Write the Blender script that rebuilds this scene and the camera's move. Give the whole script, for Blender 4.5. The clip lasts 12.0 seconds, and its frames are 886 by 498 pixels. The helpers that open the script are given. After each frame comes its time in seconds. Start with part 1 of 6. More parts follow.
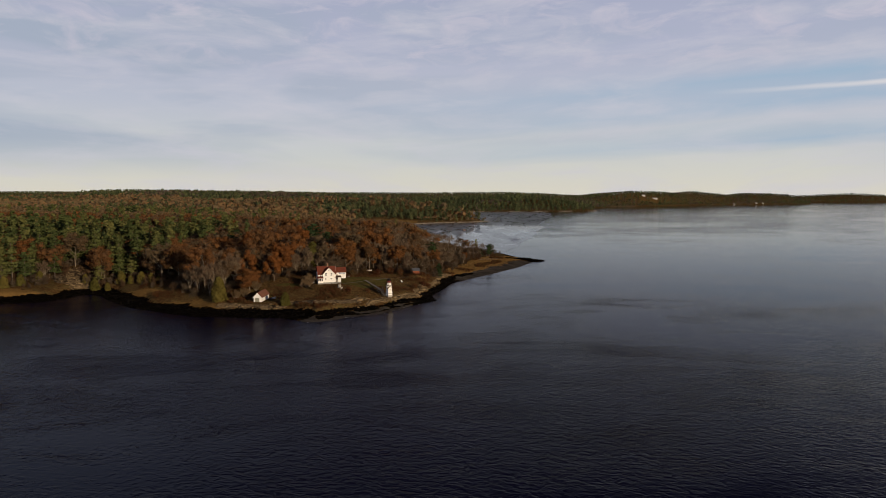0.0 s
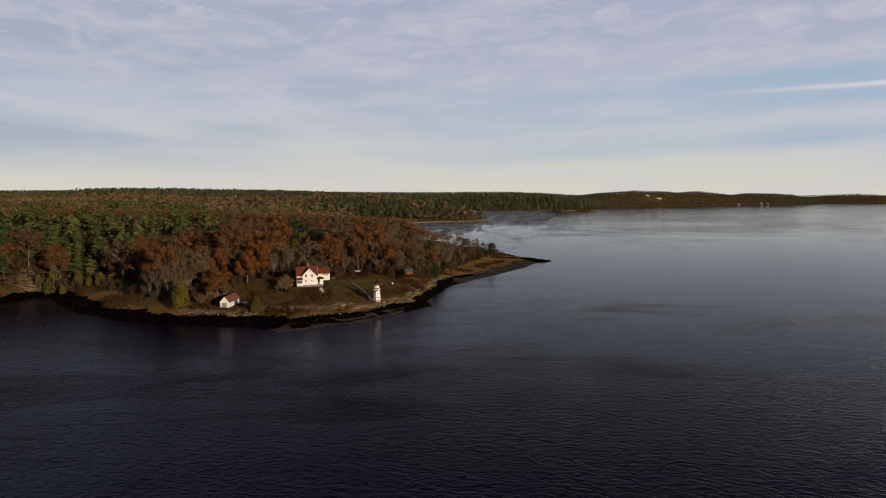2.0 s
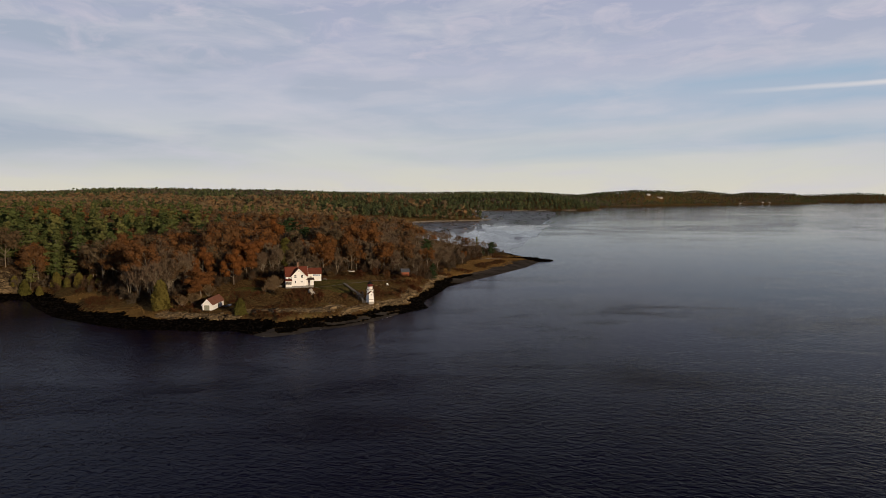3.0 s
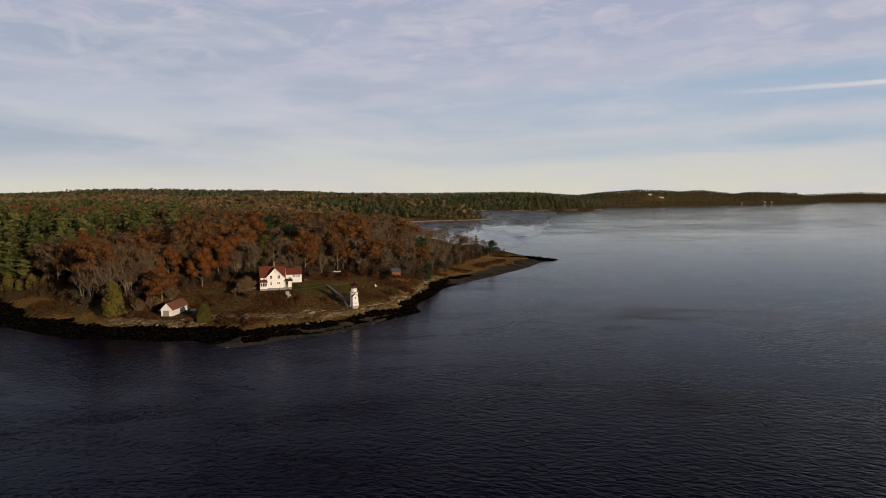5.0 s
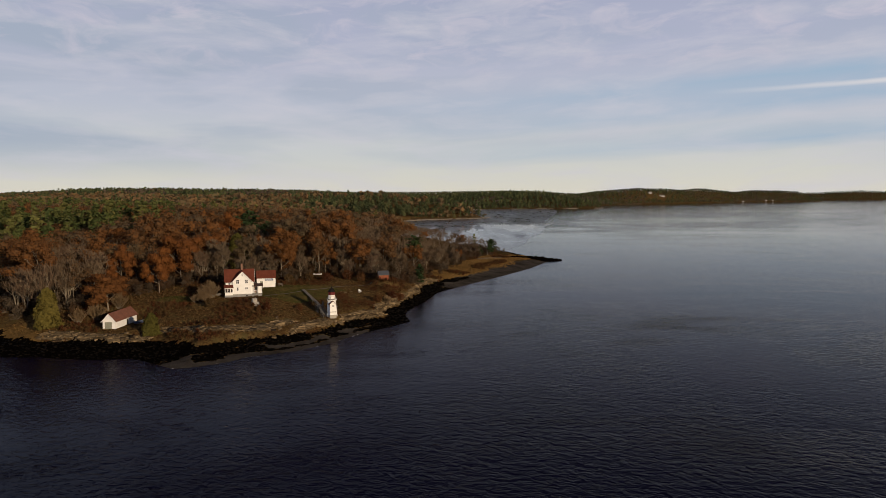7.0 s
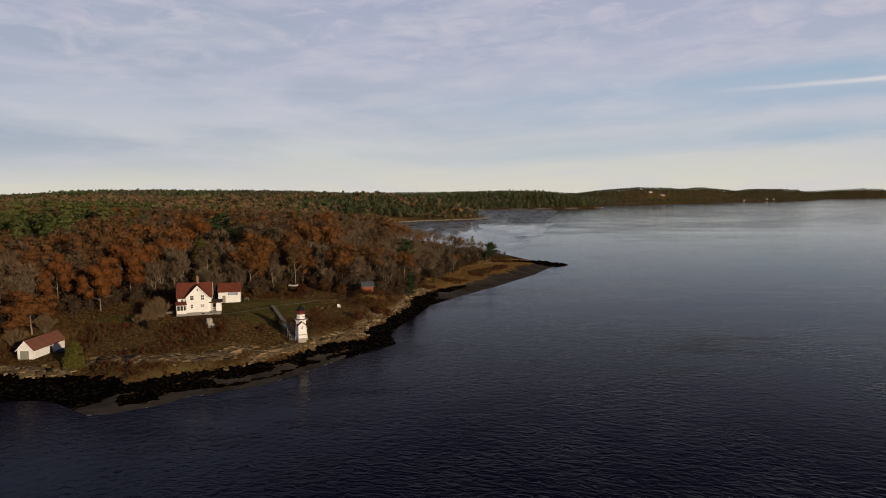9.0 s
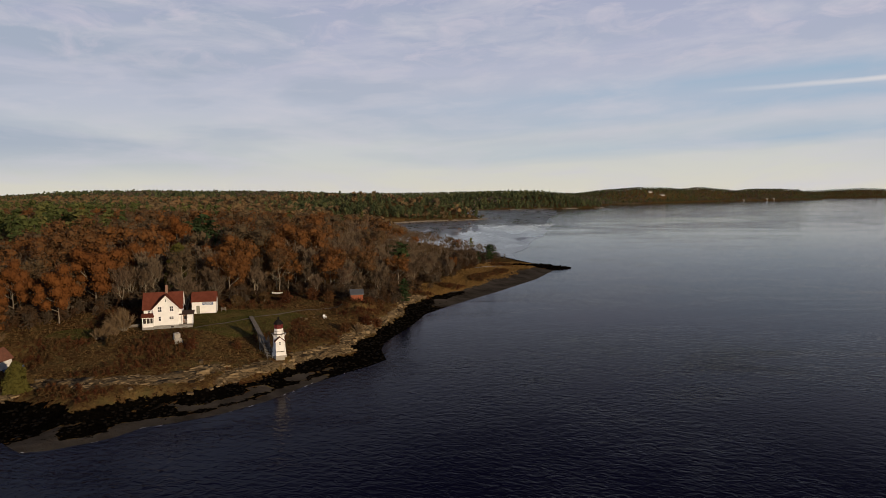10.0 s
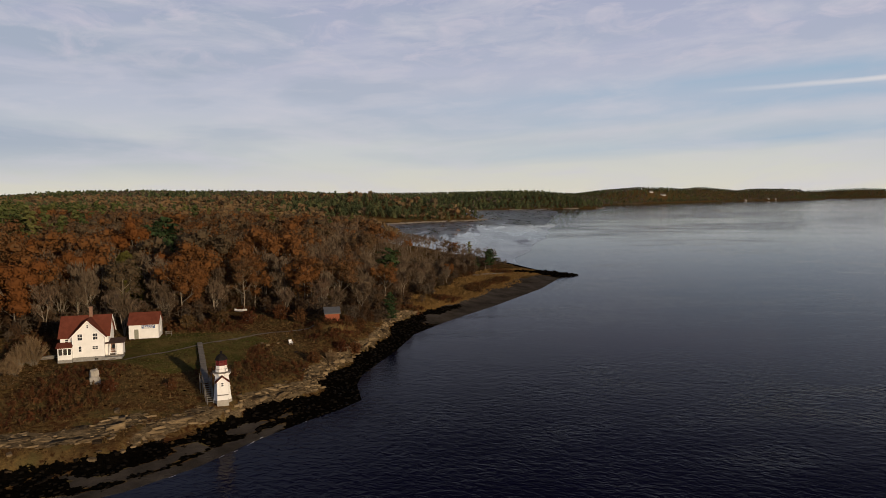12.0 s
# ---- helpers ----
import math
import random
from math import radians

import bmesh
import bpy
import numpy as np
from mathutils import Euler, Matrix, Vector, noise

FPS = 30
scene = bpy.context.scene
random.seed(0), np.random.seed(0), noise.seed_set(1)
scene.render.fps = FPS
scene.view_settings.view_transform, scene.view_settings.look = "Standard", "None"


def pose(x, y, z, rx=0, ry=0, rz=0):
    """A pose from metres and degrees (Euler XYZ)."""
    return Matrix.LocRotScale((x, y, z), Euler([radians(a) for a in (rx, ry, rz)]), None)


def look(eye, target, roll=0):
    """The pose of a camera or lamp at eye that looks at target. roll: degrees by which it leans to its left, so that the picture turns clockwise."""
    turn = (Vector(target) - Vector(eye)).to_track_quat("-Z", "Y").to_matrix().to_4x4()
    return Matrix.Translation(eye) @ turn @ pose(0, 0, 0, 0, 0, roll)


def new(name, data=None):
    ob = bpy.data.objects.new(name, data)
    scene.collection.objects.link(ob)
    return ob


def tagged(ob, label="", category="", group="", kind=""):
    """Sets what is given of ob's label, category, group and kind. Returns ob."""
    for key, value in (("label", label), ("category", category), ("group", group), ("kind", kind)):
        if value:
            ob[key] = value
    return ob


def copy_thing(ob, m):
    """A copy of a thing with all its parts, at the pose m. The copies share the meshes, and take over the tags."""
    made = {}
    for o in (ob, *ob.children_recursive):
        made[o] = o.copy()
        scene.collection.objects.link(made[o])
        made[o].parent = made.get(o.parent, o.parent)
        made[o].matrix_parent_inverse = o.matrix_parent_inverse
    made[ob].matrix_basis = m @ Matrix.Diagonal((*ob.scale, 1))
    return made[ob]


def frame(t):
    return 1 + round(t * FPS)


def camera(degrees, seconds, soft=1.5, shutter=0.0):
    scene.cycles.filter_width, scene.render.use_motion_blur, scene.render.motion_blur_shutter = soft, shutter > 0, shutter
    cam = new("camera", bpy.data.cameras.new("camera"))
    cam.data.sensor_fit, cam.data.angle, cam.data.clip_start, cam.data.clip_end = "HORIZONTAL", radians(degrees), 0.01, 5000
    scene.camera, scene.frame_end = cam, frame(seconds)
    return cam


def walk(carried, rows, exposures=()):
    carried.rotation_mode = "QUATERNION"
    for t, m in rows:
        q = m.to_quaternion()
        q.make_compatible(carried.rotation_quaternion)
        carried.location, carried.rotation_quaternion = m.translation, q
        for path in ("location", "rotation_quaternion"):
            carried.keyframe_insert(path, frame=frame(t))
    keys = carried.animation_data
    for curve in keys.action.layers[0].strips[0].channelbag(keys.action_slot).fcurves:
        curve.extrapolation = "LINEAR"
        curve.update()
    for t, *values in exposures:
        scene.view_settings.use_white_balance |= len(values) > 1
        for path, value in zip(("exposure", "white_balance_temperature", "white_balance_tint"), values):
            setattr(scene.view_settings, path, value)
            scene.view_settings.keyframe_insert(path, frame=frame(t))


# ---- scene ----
cam = camera(65.2, 12.0, soft=0.75)
PATH = [
    (0, (26.876, -287.576, 46.056), (26.848, -285.582, 45.9), 0.1),
    (0.5, (27.529, -277.448, 45.392), (27.499, -275.455, 45.236), 0.2),
    (1, (27.837, -268.108, 44.434), (27.807, -266.114, 44.279), 0.2),
    (1.5, (28.256, -259.567, 43.384), (28.224, -257.574, 43.229), 0.2),
    (2, (28.691, -251.852, 42.468), (28.658, -249.859, 42.313), 0.2),
    (2.5, (29.138, -244.365, 41.689), (29.104, -242.371, 41.535), 0.2),
    (3, (29.524, -237.044, 40.862), (29.49, -235.05, 40.707), 0.1),
    (5, (30.978, -209.1, 37.218), (30.944, -207.106, 37.067), -0.1),
    (5.5, (31.422, -202.284, 36.612), (31.388, -200.29, 36.459), -0.2),
    (6, (31.808, -194.899, 35.944), (31.775, -192.905, 35.792), -0.2),
    (6.5, (32.191, -187.404, 35.46), (32.158, -185.41, 35.307), -0.2),
    (7, (32.363, -179.927, 35.184), (32.332, -177.933, 35.031), -0.2),
    (9, (33.704, -149.823, 34.874), (33.676, -147.829, 34.722), -0.5),
    (9.5, (33.949, -141.79, 34.777), (33.924, -139.796, 34.625), -0.6),
    (10, (34.302, -133.542, 34.745), (34.277, -131.548, 34.594), -0.6),
    (10.5, (34.514, -124.842, 34.803), (34.491, -122.848, 34.652), -0.6),
    (11, (35.005, -116.347, 34.787), (34.983, -114.353, 34.636), -0.6),
    (11.5, (35.445, -108.723, 34.833), (35.423, -106.729, 34.683), -0.7),
    (12, (35.769, -104.474, 34.85), (35.746, -102.48, 34.699), -0.6),
]
walk(cam, [(t, look(eye, target, roll)) for t, eye, target, roll in PATH])

# ---------------------------------------------------------------- light and sky
SUN_ELEV, SUN_AZ = 10.5, (0.65, -0.76)          # low sun behind and to the right
sun_data = bpy.data.lights.new("sun", "SUN")
sun_data.energy, sun_data.angle, sun_data.color = 4.5, radians(0.6), (1.0, 0.785, 0.555)
sun = new("sun", sun_data)
sun_dir = Vector((SUN_AZ[0], SUN_AZ[1], math.tan(radians(SUN_ELEV)) * math.hypot(*SUN_AZ))).normalized()
sun.matrix_world = look(sun_dir * 500, (0, 0, 0))

world = bpy.data.worlds.new("sky")
scene.world = world
world.use_nodes = True
wt = world.node_tree
wt.nodes.clear()


def node(tree, kind, inputs=None, attribute_name=""):
    n = tree.nodes.new(kind)
    for k, v in (inputs or {}).items():
        n.inputs[k].default_value = v
    if attribute_name:
        n.attribute_name = attribute_name
    return n


def ramp(tree, fac, stops):
    r = tree.nodes.new("ShaderNodeValToRGB")
    while len(r.color_ramp.elements) < len(stops):
        r.color_ramp.elements.new(0.5)
    for e, (p, c) in zip(r.color_ramp.elements, stops):
        e.position, e.color = p, (*c, 1) if len(c) == 3 else c
    tree.links.new(fac, r.inputs[0])
    return r.outputs[0]


def grey(v):
    return (v, v, v)


def mix(tree, fac, a, b, blend="MIX"):
    m = tree.nodes.new("ShaderNodeMix")
    m.data_type, m.blend_type = "RGBA", blend
    for k, v in ((0, fac), (6, a), (7, b)):
        if isinstance(v, bpy.types.NodeSocket):
            tree.links.new(v, m.inputs[k])
        elif isinstance(v, (int, float)):
            m.inputs[k].default_value = v
        else:
            m.inputs[k].default_value = (*v, 1)
    return m.outputs[2]


def calc(tree, op, a, b=None, c=None):
    m = tree.nodes.new("ShaderNodeMath")
    m.operation = op
    for k, v in enumerate((a, b, c)):
        if v is None:
            continue
        if isinstance(v, bpy.types.NodeSocket):
            tree.links.new(v, m.inputs[k])
        else:
            m.inputs[k].default_value = v
    return m.outputs[0]


def vmap(tree, vec, scale=(1, 1, 1), rot=(0, 0, 0)):
    m = tree.nodes.new("ShaderNodeMapping")
    m.inputs["Scale"].default_value = scale
    m.inputs["Rotation"].default_value = [radians(a) for a in rot]
    tree.links.new(vec, m.inputs[0])
    return m.outputs[0]


def stretched(tree, vec, size, turn):
    """Coordinates turned by an angle, then stretched along the turned axes."""
    m = tree.nodes.new("ShaderNodeMapping")
    m.vector_type = "TEXTURE"
    m.inputs["Scale"].default_value = size
    m.inputs["Rotation"].default_value = (0, 0, radians(turn))
    tree.links.new(vec, m.inputs[0])
    return m.outputs[0]


def fbm(tree, vec, scale, detail=4, rough=0.55, distort=0.0):
    n = tree.nodes.new("ShaderNodeTexNoise")
    n.inputs["Scale"].default_value = scale
    n.inputs["Detail"].default_value = detail
    n.inputs["Roughness"].default_value = rough
    n.inputs["Distortion"].default_value = distort
    tree.links.new(vec, n.inputs["Vector"])
    return n.outputs[0]


coord = node(wt, "ShaderNodeTexCoord").outputs["Generated"]
sky = node(wt, "ShaderNodeTexSky")
sky.sky_type, sky.sun_disc = "NISHITA", False
sky.sun_elevation, sky.sun_rotation = radians(SUN_ELEV), math.atan2(SUN_AZ[0], SUN_AZ[1])
sky.altitude, sky.air_density, sky.dust_density, sky.ozone_density = 50, 1.0, 1.2, 1.0
sep = node(wt, "ShaderNodeSeparateXYZ")
wt.links.new(coord, sep.inputs[0])
up = calc(wt, "MAXIMUM", sep.outputs[2], 0.0)
turn_ = calc(wt, "ARCTAN2", sep.outputs[0], sep.outputs[1])      # bearing, clockwise from north
east = ramp(wt, calc(wt, "ADD", calc(wt, "MULTIPLY", turn_, 0.5), 0.5), ((0.42, grey(0)), (0.74, grey(1))))
west = ramp(wt, calc(wt, "ADD", calc(wt, "MULTIPLY", turn_, 0.5), 0.5), ((0.20, grey(1)), (0.52, grey(0))))
# bands of cloud rise slightly towards the east
layer = calc(wt, "SUBTRACT", up, calc(wt, "MULTIPLY", calc(wt, "MAXIMUM", turn_, 0.0), 0.052))
comb = node(wt, "ShaderNodeCombineXYZ")
wt.links.new(turn_, comb.inputs[0]), wt.links.new(layer, comb.inputs[1])
sheet = comb.outputs[0]
soft = fbm(wt, vmap(wt, sheet, (1.7, 9.0, 1)), 1.5, 4, 0.5, 0.5)
wisps = fbm(wt, vmap(wt, sheet, (3.2, 15.0, 1), (0, 0, 1.2)), 2.0, 6, 0.58, 0.35)
fleece = fbm(wt, vmap(wt, sheet, (6.0, 16.0, 1), (0, 0, -1.5)), 2.2, 6, 0.6, 0.8)
base_sky = ramp(wt, up, ((0.0, (0.80, 0.755, 0.64)), (0.03, (0.745, 0.735, 0.665)), (0.065, (0.68, 0.70, 0.70)), (0.12, (0.585, 0.615, 0.71)), (0.20, (0.505, 0.535, 0.68)), (0.28, (0.435, 0.47, 0.63))))
base_sky = mix(wt, 1.0, base_sky, grey(10.0), "MULTIPLY")
# thick grey veils, mostly in the west
shade_ = calc(wt, "MULTIPLY", ramp(wt, soft, ((0.43, grey(0)), (0.57, grey(1)))), calc(wt, "ADD", 0.28, calc(wt, "MULTIPLY", west, 0.55)))
shade_ = calc(wt, "MULTIPLY", shade_, ramp(wt, up, ((0.02, grey(0)), (0.07, grey(1)))))
cloudy = mix(wt, shade_, base_sky, (4.15, 4.85, 6.0))
# pale wisps and fleecy cloud
pale = calc(wt, "MULTIPLY", ramp(wt, wisps, ((0.46, grey(0)), (0.70, grey(1)))), 0.62)
cloudy = mix(wt, pale, cloudy, (7.0, 6.85, 7.55))
tufts_ = calc(wt, "MULTIPLY", ramp(wt, fleece, ((0.50, grey(0)), (0.72, grey(1)))), ramp(wt, up, ((0.15, grey(0)), (0.19, grey(0.75)))))
cloudy = mix(wt, tufts_, cloudy, (6.6, 6.3, 7.3))
# clear blue gaps between the bands in the east
wavy = calc(wt, "ADD", layer, calc(wt, "MULTIPLY", calc(wt, "SUBTRACT", soft, 0.5), 0.03))
gaps = ramp(wt, calc(wt, "MULTIPLY", wavy, 5.0), ((0.17, grey(0)), (0.25, grey(0.75)), (0.33, grey(0.35)), (0.38, grey(0.1)), (0.46, grey(0.85)), (0.54, grey(0.6)), (0.63, grey(1.0)), (0.72, grey(0.25)), (0.80, grey(0))))
gaps = calc(wt, "MULTIPLY", gaps, calc(wt, "MULTIPLY", calc(wt, "ADD", 0.08, calc(wt, "MULTIPLY", east, 0.85)), ramp(wt, wisps, ((0.42, grey(1)), (0.75, grey(0.35))))))
cloudy = mix(wt, gaps, cloudy, (3.95, 5.35, 6.9))
band = calc(wt, "ABSOLUTE", calc(wt, "SUBTRACT", up, calc(wt, "ADD", 0.1335, calc(wt, "MULTIPLY", wisps, 0.005))))
trail = calc(wt, "MULTIPLY", ramp(wt, calc(wt, "MULTIPLY", band, 100.0), ((0.0, grey(0.8)), (0.12, grey(0.7)), (0.42, grey(0)))), ramp(wt, turn_, ((0.34, grey(0)), (0.55, grey(1)))))
cloudy = mix(wt, trail, cloudy, (8.4, 8.1, 8.2))
# bright blue cloud added above the view in the west, to lift the water
cloudy = mix(wt, calc(wt, "MULTIPLY", west, ramp(wt, up, ((0.28, grey(0)), (0.36, grey(1))))), cloudy, (5.6, 6.9, 10.2))
# unseen sky overhead is darkened, lower in the east, to deepen water and shade
dim_from = calc(wt, "SUBTRACT", up, calc(wt, "MULTIPLY", west, 0.20))
final = mix(wt, ramp(wt, dim_from, ((0.265, grey(0)), (0.35, grey(1)))), cloudy, mix(wt, 0.9, sky.outputs[0], (0.52, 0.62, 1.2)))
bg = node(wt, "ShaderNodeBackground", inputs={"Strength": 0.085})
wt.links.new(final, bg.inputs[0])
wt.links.new(bg.outputs[0], node(wt, "ShaderNodeOutputWorld").inputs[0])
scene.view_settings.exposure = 0.0


# ---------------------------------------------------------------- materials
def material(name, rough=0.8, spec=0.3, metal=0.0):
    m = bpy.data.materials.new(name)
    m.use_nodes = True
    t = m.node_tree
    b = t.nodes["Principled BSDF"]
    b.inputs["Roughness"].default_value = rough
    b.inputs["Specular IOR Level"].default_value = spec
    b.inputs["Metallic"].default_value = metal
    return m, t, b


def bumped(t, b, height, strength, distance):
    n = node(t, "ShaderNodeBump", inputs={"Strength": strength, "Distance": distance})
    t.links.new(height, n.inputs["Height"])
    t.links.new(n.outputs[0], b.inputs["Normal"])


def place(t):
    return node(t, "ShaderNodeNewGeometry").outputs["Position"]


def local(t):
    return node(t, "ShaderNodeTexCoord").outputs["Object"]


def surface(name, dark, light, scale=3.0, rough=0.8, spec=0.3, bump=0.0, fine=25.0, stretch=(1, 1, 1), metal=0.0, per_object=0.0, per_piece=0.0):
    """A two-scale surface: broad stains and fine grain between two colours."""
    m, t, b = material(name, rough, spec, metal)
    p = vmap(t, local(t), stretch)
    broad, grain = fbm(t, p, scale, 5), fbm(t, p, fine, 3, 0.7)
    f = calc(t, "ADD", calc(t, "MULTIPLY", broad, 0.65), calc(t, "MULTIPLY", grain, 0.35))
    if per_object:
        r = node(t, "ShaderNodeObjectInfo").outputs["Random"]
        f = calc(t, "ADD", f, calc(t, "MULTIPLY", calc(t, "SUBTRACT", r, 0.5), per_object))
    if per_piece:
        r = node(t, "ShaderNodeNewGeometry").outputs["Random Per Island"]
        f = calc(t, "ADD", f, calc(t, "MULTIPLY", calc(t, "SUBTRACT", r, 0.55), per_piece))
    t.links.new(ramp(t, f, ((0.3, dark), (0.7, light))), b.inputs["Base Color"])
    if bump:
        bumped(t, b, f, 0.6, bump)
    return m


def foliage(name, colours, spec=0.02, through_light=0.25, spread=1.0):
    """Leaves: hue by tree (tint), small change leaf by leaf, light through the blade."""
    m, t, b = material(name, 0.75, spec)
    geo = node(t, "ShaderNodeNewGeometry").outputs["Random Per Island"]
    info = node(t, "ShaderNodeObjectInfo").outputs["Random"]
    tint = node(t, "ShaderNodeAttribute", attribute_name="tint").outputs["Fac"]
    tree_hue = calc(t, "FRACT", calc(t, "ADD", info, tint))
    f = calc(t, "ADD", calc(t, "MULTIPLY", tree_hue, 0.82 * spread), calc(t, "MULTIPLY", geo, 0.18))
    n = len(colours)
    c = ramp(t, f, [(k / (n - 1), col) for k, col in enumerate(colours)])
    t.links.new(c, b.inputs["Base Color"])
    tr = node(t, "ShaderNodeBsdfTranslucent")
    t.links.new(c, tr.inputs[0])
    mixer = node(t, "ShaderNodeMixShader", inputs={0: through_light})
    t.links.new(b.outputs[0], mixer.inputs[1]), t.links.new(tr.outputs[0], mixer.inputs[2])
    t.links.new(mixer.outputs[0], t.nodes["Material Output"].inputs[0])
    return m


M_RUSSET = foliage("russet_oak_leaves", [(0.108, 0.046, 0.018), (0.150, 0.058, 0.017), (0.126, 0.053, 0.018), (0.124, 0.062, 0.025)], through_light=0.3)
M_OAK = foliage("oak_leaves", [(0.074, 0.054, 0.032), (0.094, 0.056, 0.029), (0.116, 0.058, 0.023), (0.146, 0.062, 0.020), (0.126, 0.060, 0.024), (0.096, 0.060, 0.030), (0.084, 0.064, 0.038), (0.104, 0.070, 0.039)], through_light=0.3)
M_PINE = foliage("pine_needles", [(0.044, 0.060, 0.022), (0.068, 0.083, 0.027), (0.096, 0.104, 0.034), (0.135, 0.125, 0.040)], through_light=0.2)
M_DARKPINE = foliage("dark_pine_needles", [(0.026, 0.043, 0.018), (0.038, 0.058, 0.022), (0.053, 0.070, 0.025)], through_light=0.15)
# far conifers: pine colours copied darker, with the shade put into the colour
M_SHADEDPINE = foliage("shaded_pine_needles", [(0.038, 0.050, 0.025), (0.053, 0.066, 0.030), (0.073, 0.082, 0.035), (0.095, 0.093, 0.041)], through_light=0.2)
M_CEDAR = foliage("cedar_sprays", [(0.048, 0.049, 0.013), (0.080, 0.070, 0.018), (0.110, 0.088, 0.023)], through_light=0.2)
M_TWIG = foliage("bare_twigs", [(0.075, 0.051, 0.031), (0.095, 0.066, 0.041), (0.128, 0.095, 0.062), (0.089, 0.053, 0.032)], through_light=0.05)
# leaves of the woods farther back, lightened and dulled to paint in haze
M_HAZYLEAF = foliage("haze_dulled_leaves", [(0.102, 0.078, 0.046), (0.128, 0.087, 0.046), (0.162, 0.096, 0.045), (0.122, 0.104, 0.055)], through_light=0.2)
# farthest crowns: haze is put into the colour by greying it
M_HAZEGREY = foliage("haze_grey_crowns", [(0.063, 0.051, 0.039), (0.086, 0.068, 0.049), (0.107, 0.080, 0.056)], through_light=0.15)
M_BRUSH = foliage("dry_brush", [(0.040, 0.016, 0.009), (0.069, 0.025, 0.011), (0.084, 0.039, 0.016), (0.058, 0.037, 0.016), (0.104, 0.062, 0.025)], through_light=0.15)
M_STRAW = foliage("dry_grass", [(0.130, 0.074, 0.024), (0.180, 0.106, 0.034), (0.235, 0.152, 0.058)], through_light=0.2)
M_BARK = surface("bark", (0.06, 0.048, 0.038), (0.14, 0.115, 0.09), 2.0, 0.95, 0.0, 0.03, 14, (1, 1, 0.3))
M_PALEBARK = surface("pale_bark", (0.100, 0.080, 0.056), (0.240, 0.200, 0.146), 2.0, 0.9, 0.0, 0.03, 14, (1, 1, 0.3))
M_WHITE = surface("white_paint", (0.56, 0.545, 0.51), (0.70, 0.685, 0.65), 0.9, 0.55, 0.35, 0.004, 18)
M_ROOF = surface("red_shingles", (0.080, 0.023, 0.014), (0.142, 0.043, 0.026), 1.2, 0.9, 0.04, 0.01, 9)
M_TRIM = surface("white_trim", (0.62, 0.61, 0.58), (0.74, 0.725, 0.70), 1.5, 0.5, 0.35)
M_STONE = surface("foundation_stone", (0.12, 0.118, 0.108), (0.27, 0.26, 0.235), 2.5, 0.9, 0.2, 0.02, 16)
M_CONCRETE = surface("weathered_concrete", (0.20, 0.18, 0.15), (0.37, 0.34, 0.29), 1.6, 0.95, 0.15, 0.03, 14)
M_BRICK = surface("chimney_brick", (0.13, 0.072, 0.048), (0.23, 0.135, 0.09), 6, 0.9, 0.2, 0.01, 22)
M_DOOR = surface("grey_green_door", (0.15, 0.15, 0.11), (0.22, 0.22, 0.17), 3, 0.7, 0.3)
M_BLACK = surface("black_iron", (0.008, 0.007, 0.007), (0.018, 0.016, 0.015), 4, 0.8, 0.03, 0.0, 20)
M_LANTERN = surface("oxblood_paint", (0.070, 0.010, 0.009), (0.12, 0.017, 0.014), 3, 0.6, 0.2)
M_REDWALL = surface("orange_red_boards", (0.14, 0.040, 0.018), (0.24, 0.072, 0.032), 1.6, 0.8, 0.25, 0.004, 14, (3, 3, 0.4))
M_TIN = surface("grey_metal_roof", (0.040, 0.043, 0.050), (0.070, 0.074, 0.082), 1.5, 0.65, 0.2, 0.0, 14)
M_PLANK = surface("weathered_planks", (0.085, 0.074, 0.062), (0.185, 0.165, 0.140), 2.0, 0.9, 0.2, 0.006, 18, (1, 1, 1), 0.0, 0.25)
M_BLUE = surface("blue_paint", (0.06, 0.09, 0.17), (0.10, 0.14, 0.24), 2, 0.5, 0.4)
M_HULL = surface("white_hull", (0.58, 0.57, 0.54), (0.74, 0.73, 0.70), 1.4, 0.5, 0.4)
# near-black colour on solid blocks, standing in for shade behind openings
M_SHADE = surface("painted_interior_shade", (0.02, 0.018, 0.016), (0.045, 0.04, 0.034), 2, 0.9, 0.1)
M_LEDGE = surface("ledge_rock", (0.022, 0.015, 0.009), (0.190, 0.137, 0.076), 0.9, 0.9, 0.05, 0.06, 6, (1, 1, 2.5), 0.0, 0.3, 0.38)
M_PALELEDGE = surface("pale_ledge", (0.12, 0.10, 0.075), (0.34, 0.285, 0.21), 0.5, 0.9, 0.05, 0.05, 3)
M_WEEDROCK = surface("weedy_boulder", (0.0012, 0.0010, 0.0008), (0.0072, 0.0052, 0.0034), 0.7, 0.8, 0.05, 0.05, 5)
M_FOAM = surface("foam", (0.35, 0.35, 0.36), (0.62, 0.62, 0.62), 2.0, 0.7, 0.2)
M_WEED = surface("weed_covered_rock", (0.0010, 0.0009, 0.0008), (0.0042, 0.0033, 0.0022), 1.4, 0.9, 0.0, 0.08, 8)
M_PATH = surface("path_gravel", (0.085, 0.070, 0.052), (0.155, 0.132, 0.104), 1.2, 0.95, 0.1, 0.02, 12)
M_FARWALL = surface("pale_clapboards", (0.38, 0.37, 0.35), (0.54, 0.52, 0.49), 0.4, 0.7, 0.2)
M_FARROOF = surface("grey_shingles", (0.07, 0.065, 0.06), (0.14, 0.13, 0.12), 0.4, 0.8, 0.2)

M_LANTERNGLASS, _t, _b = material("lantern_glass", 0.15, 0.12)
_b.inputs["Base Color"].default_value = (0.075, 0.012, 0.011, 1)
M_GLASS, _t, _b = material("window_glass", 0.08, 0.5)
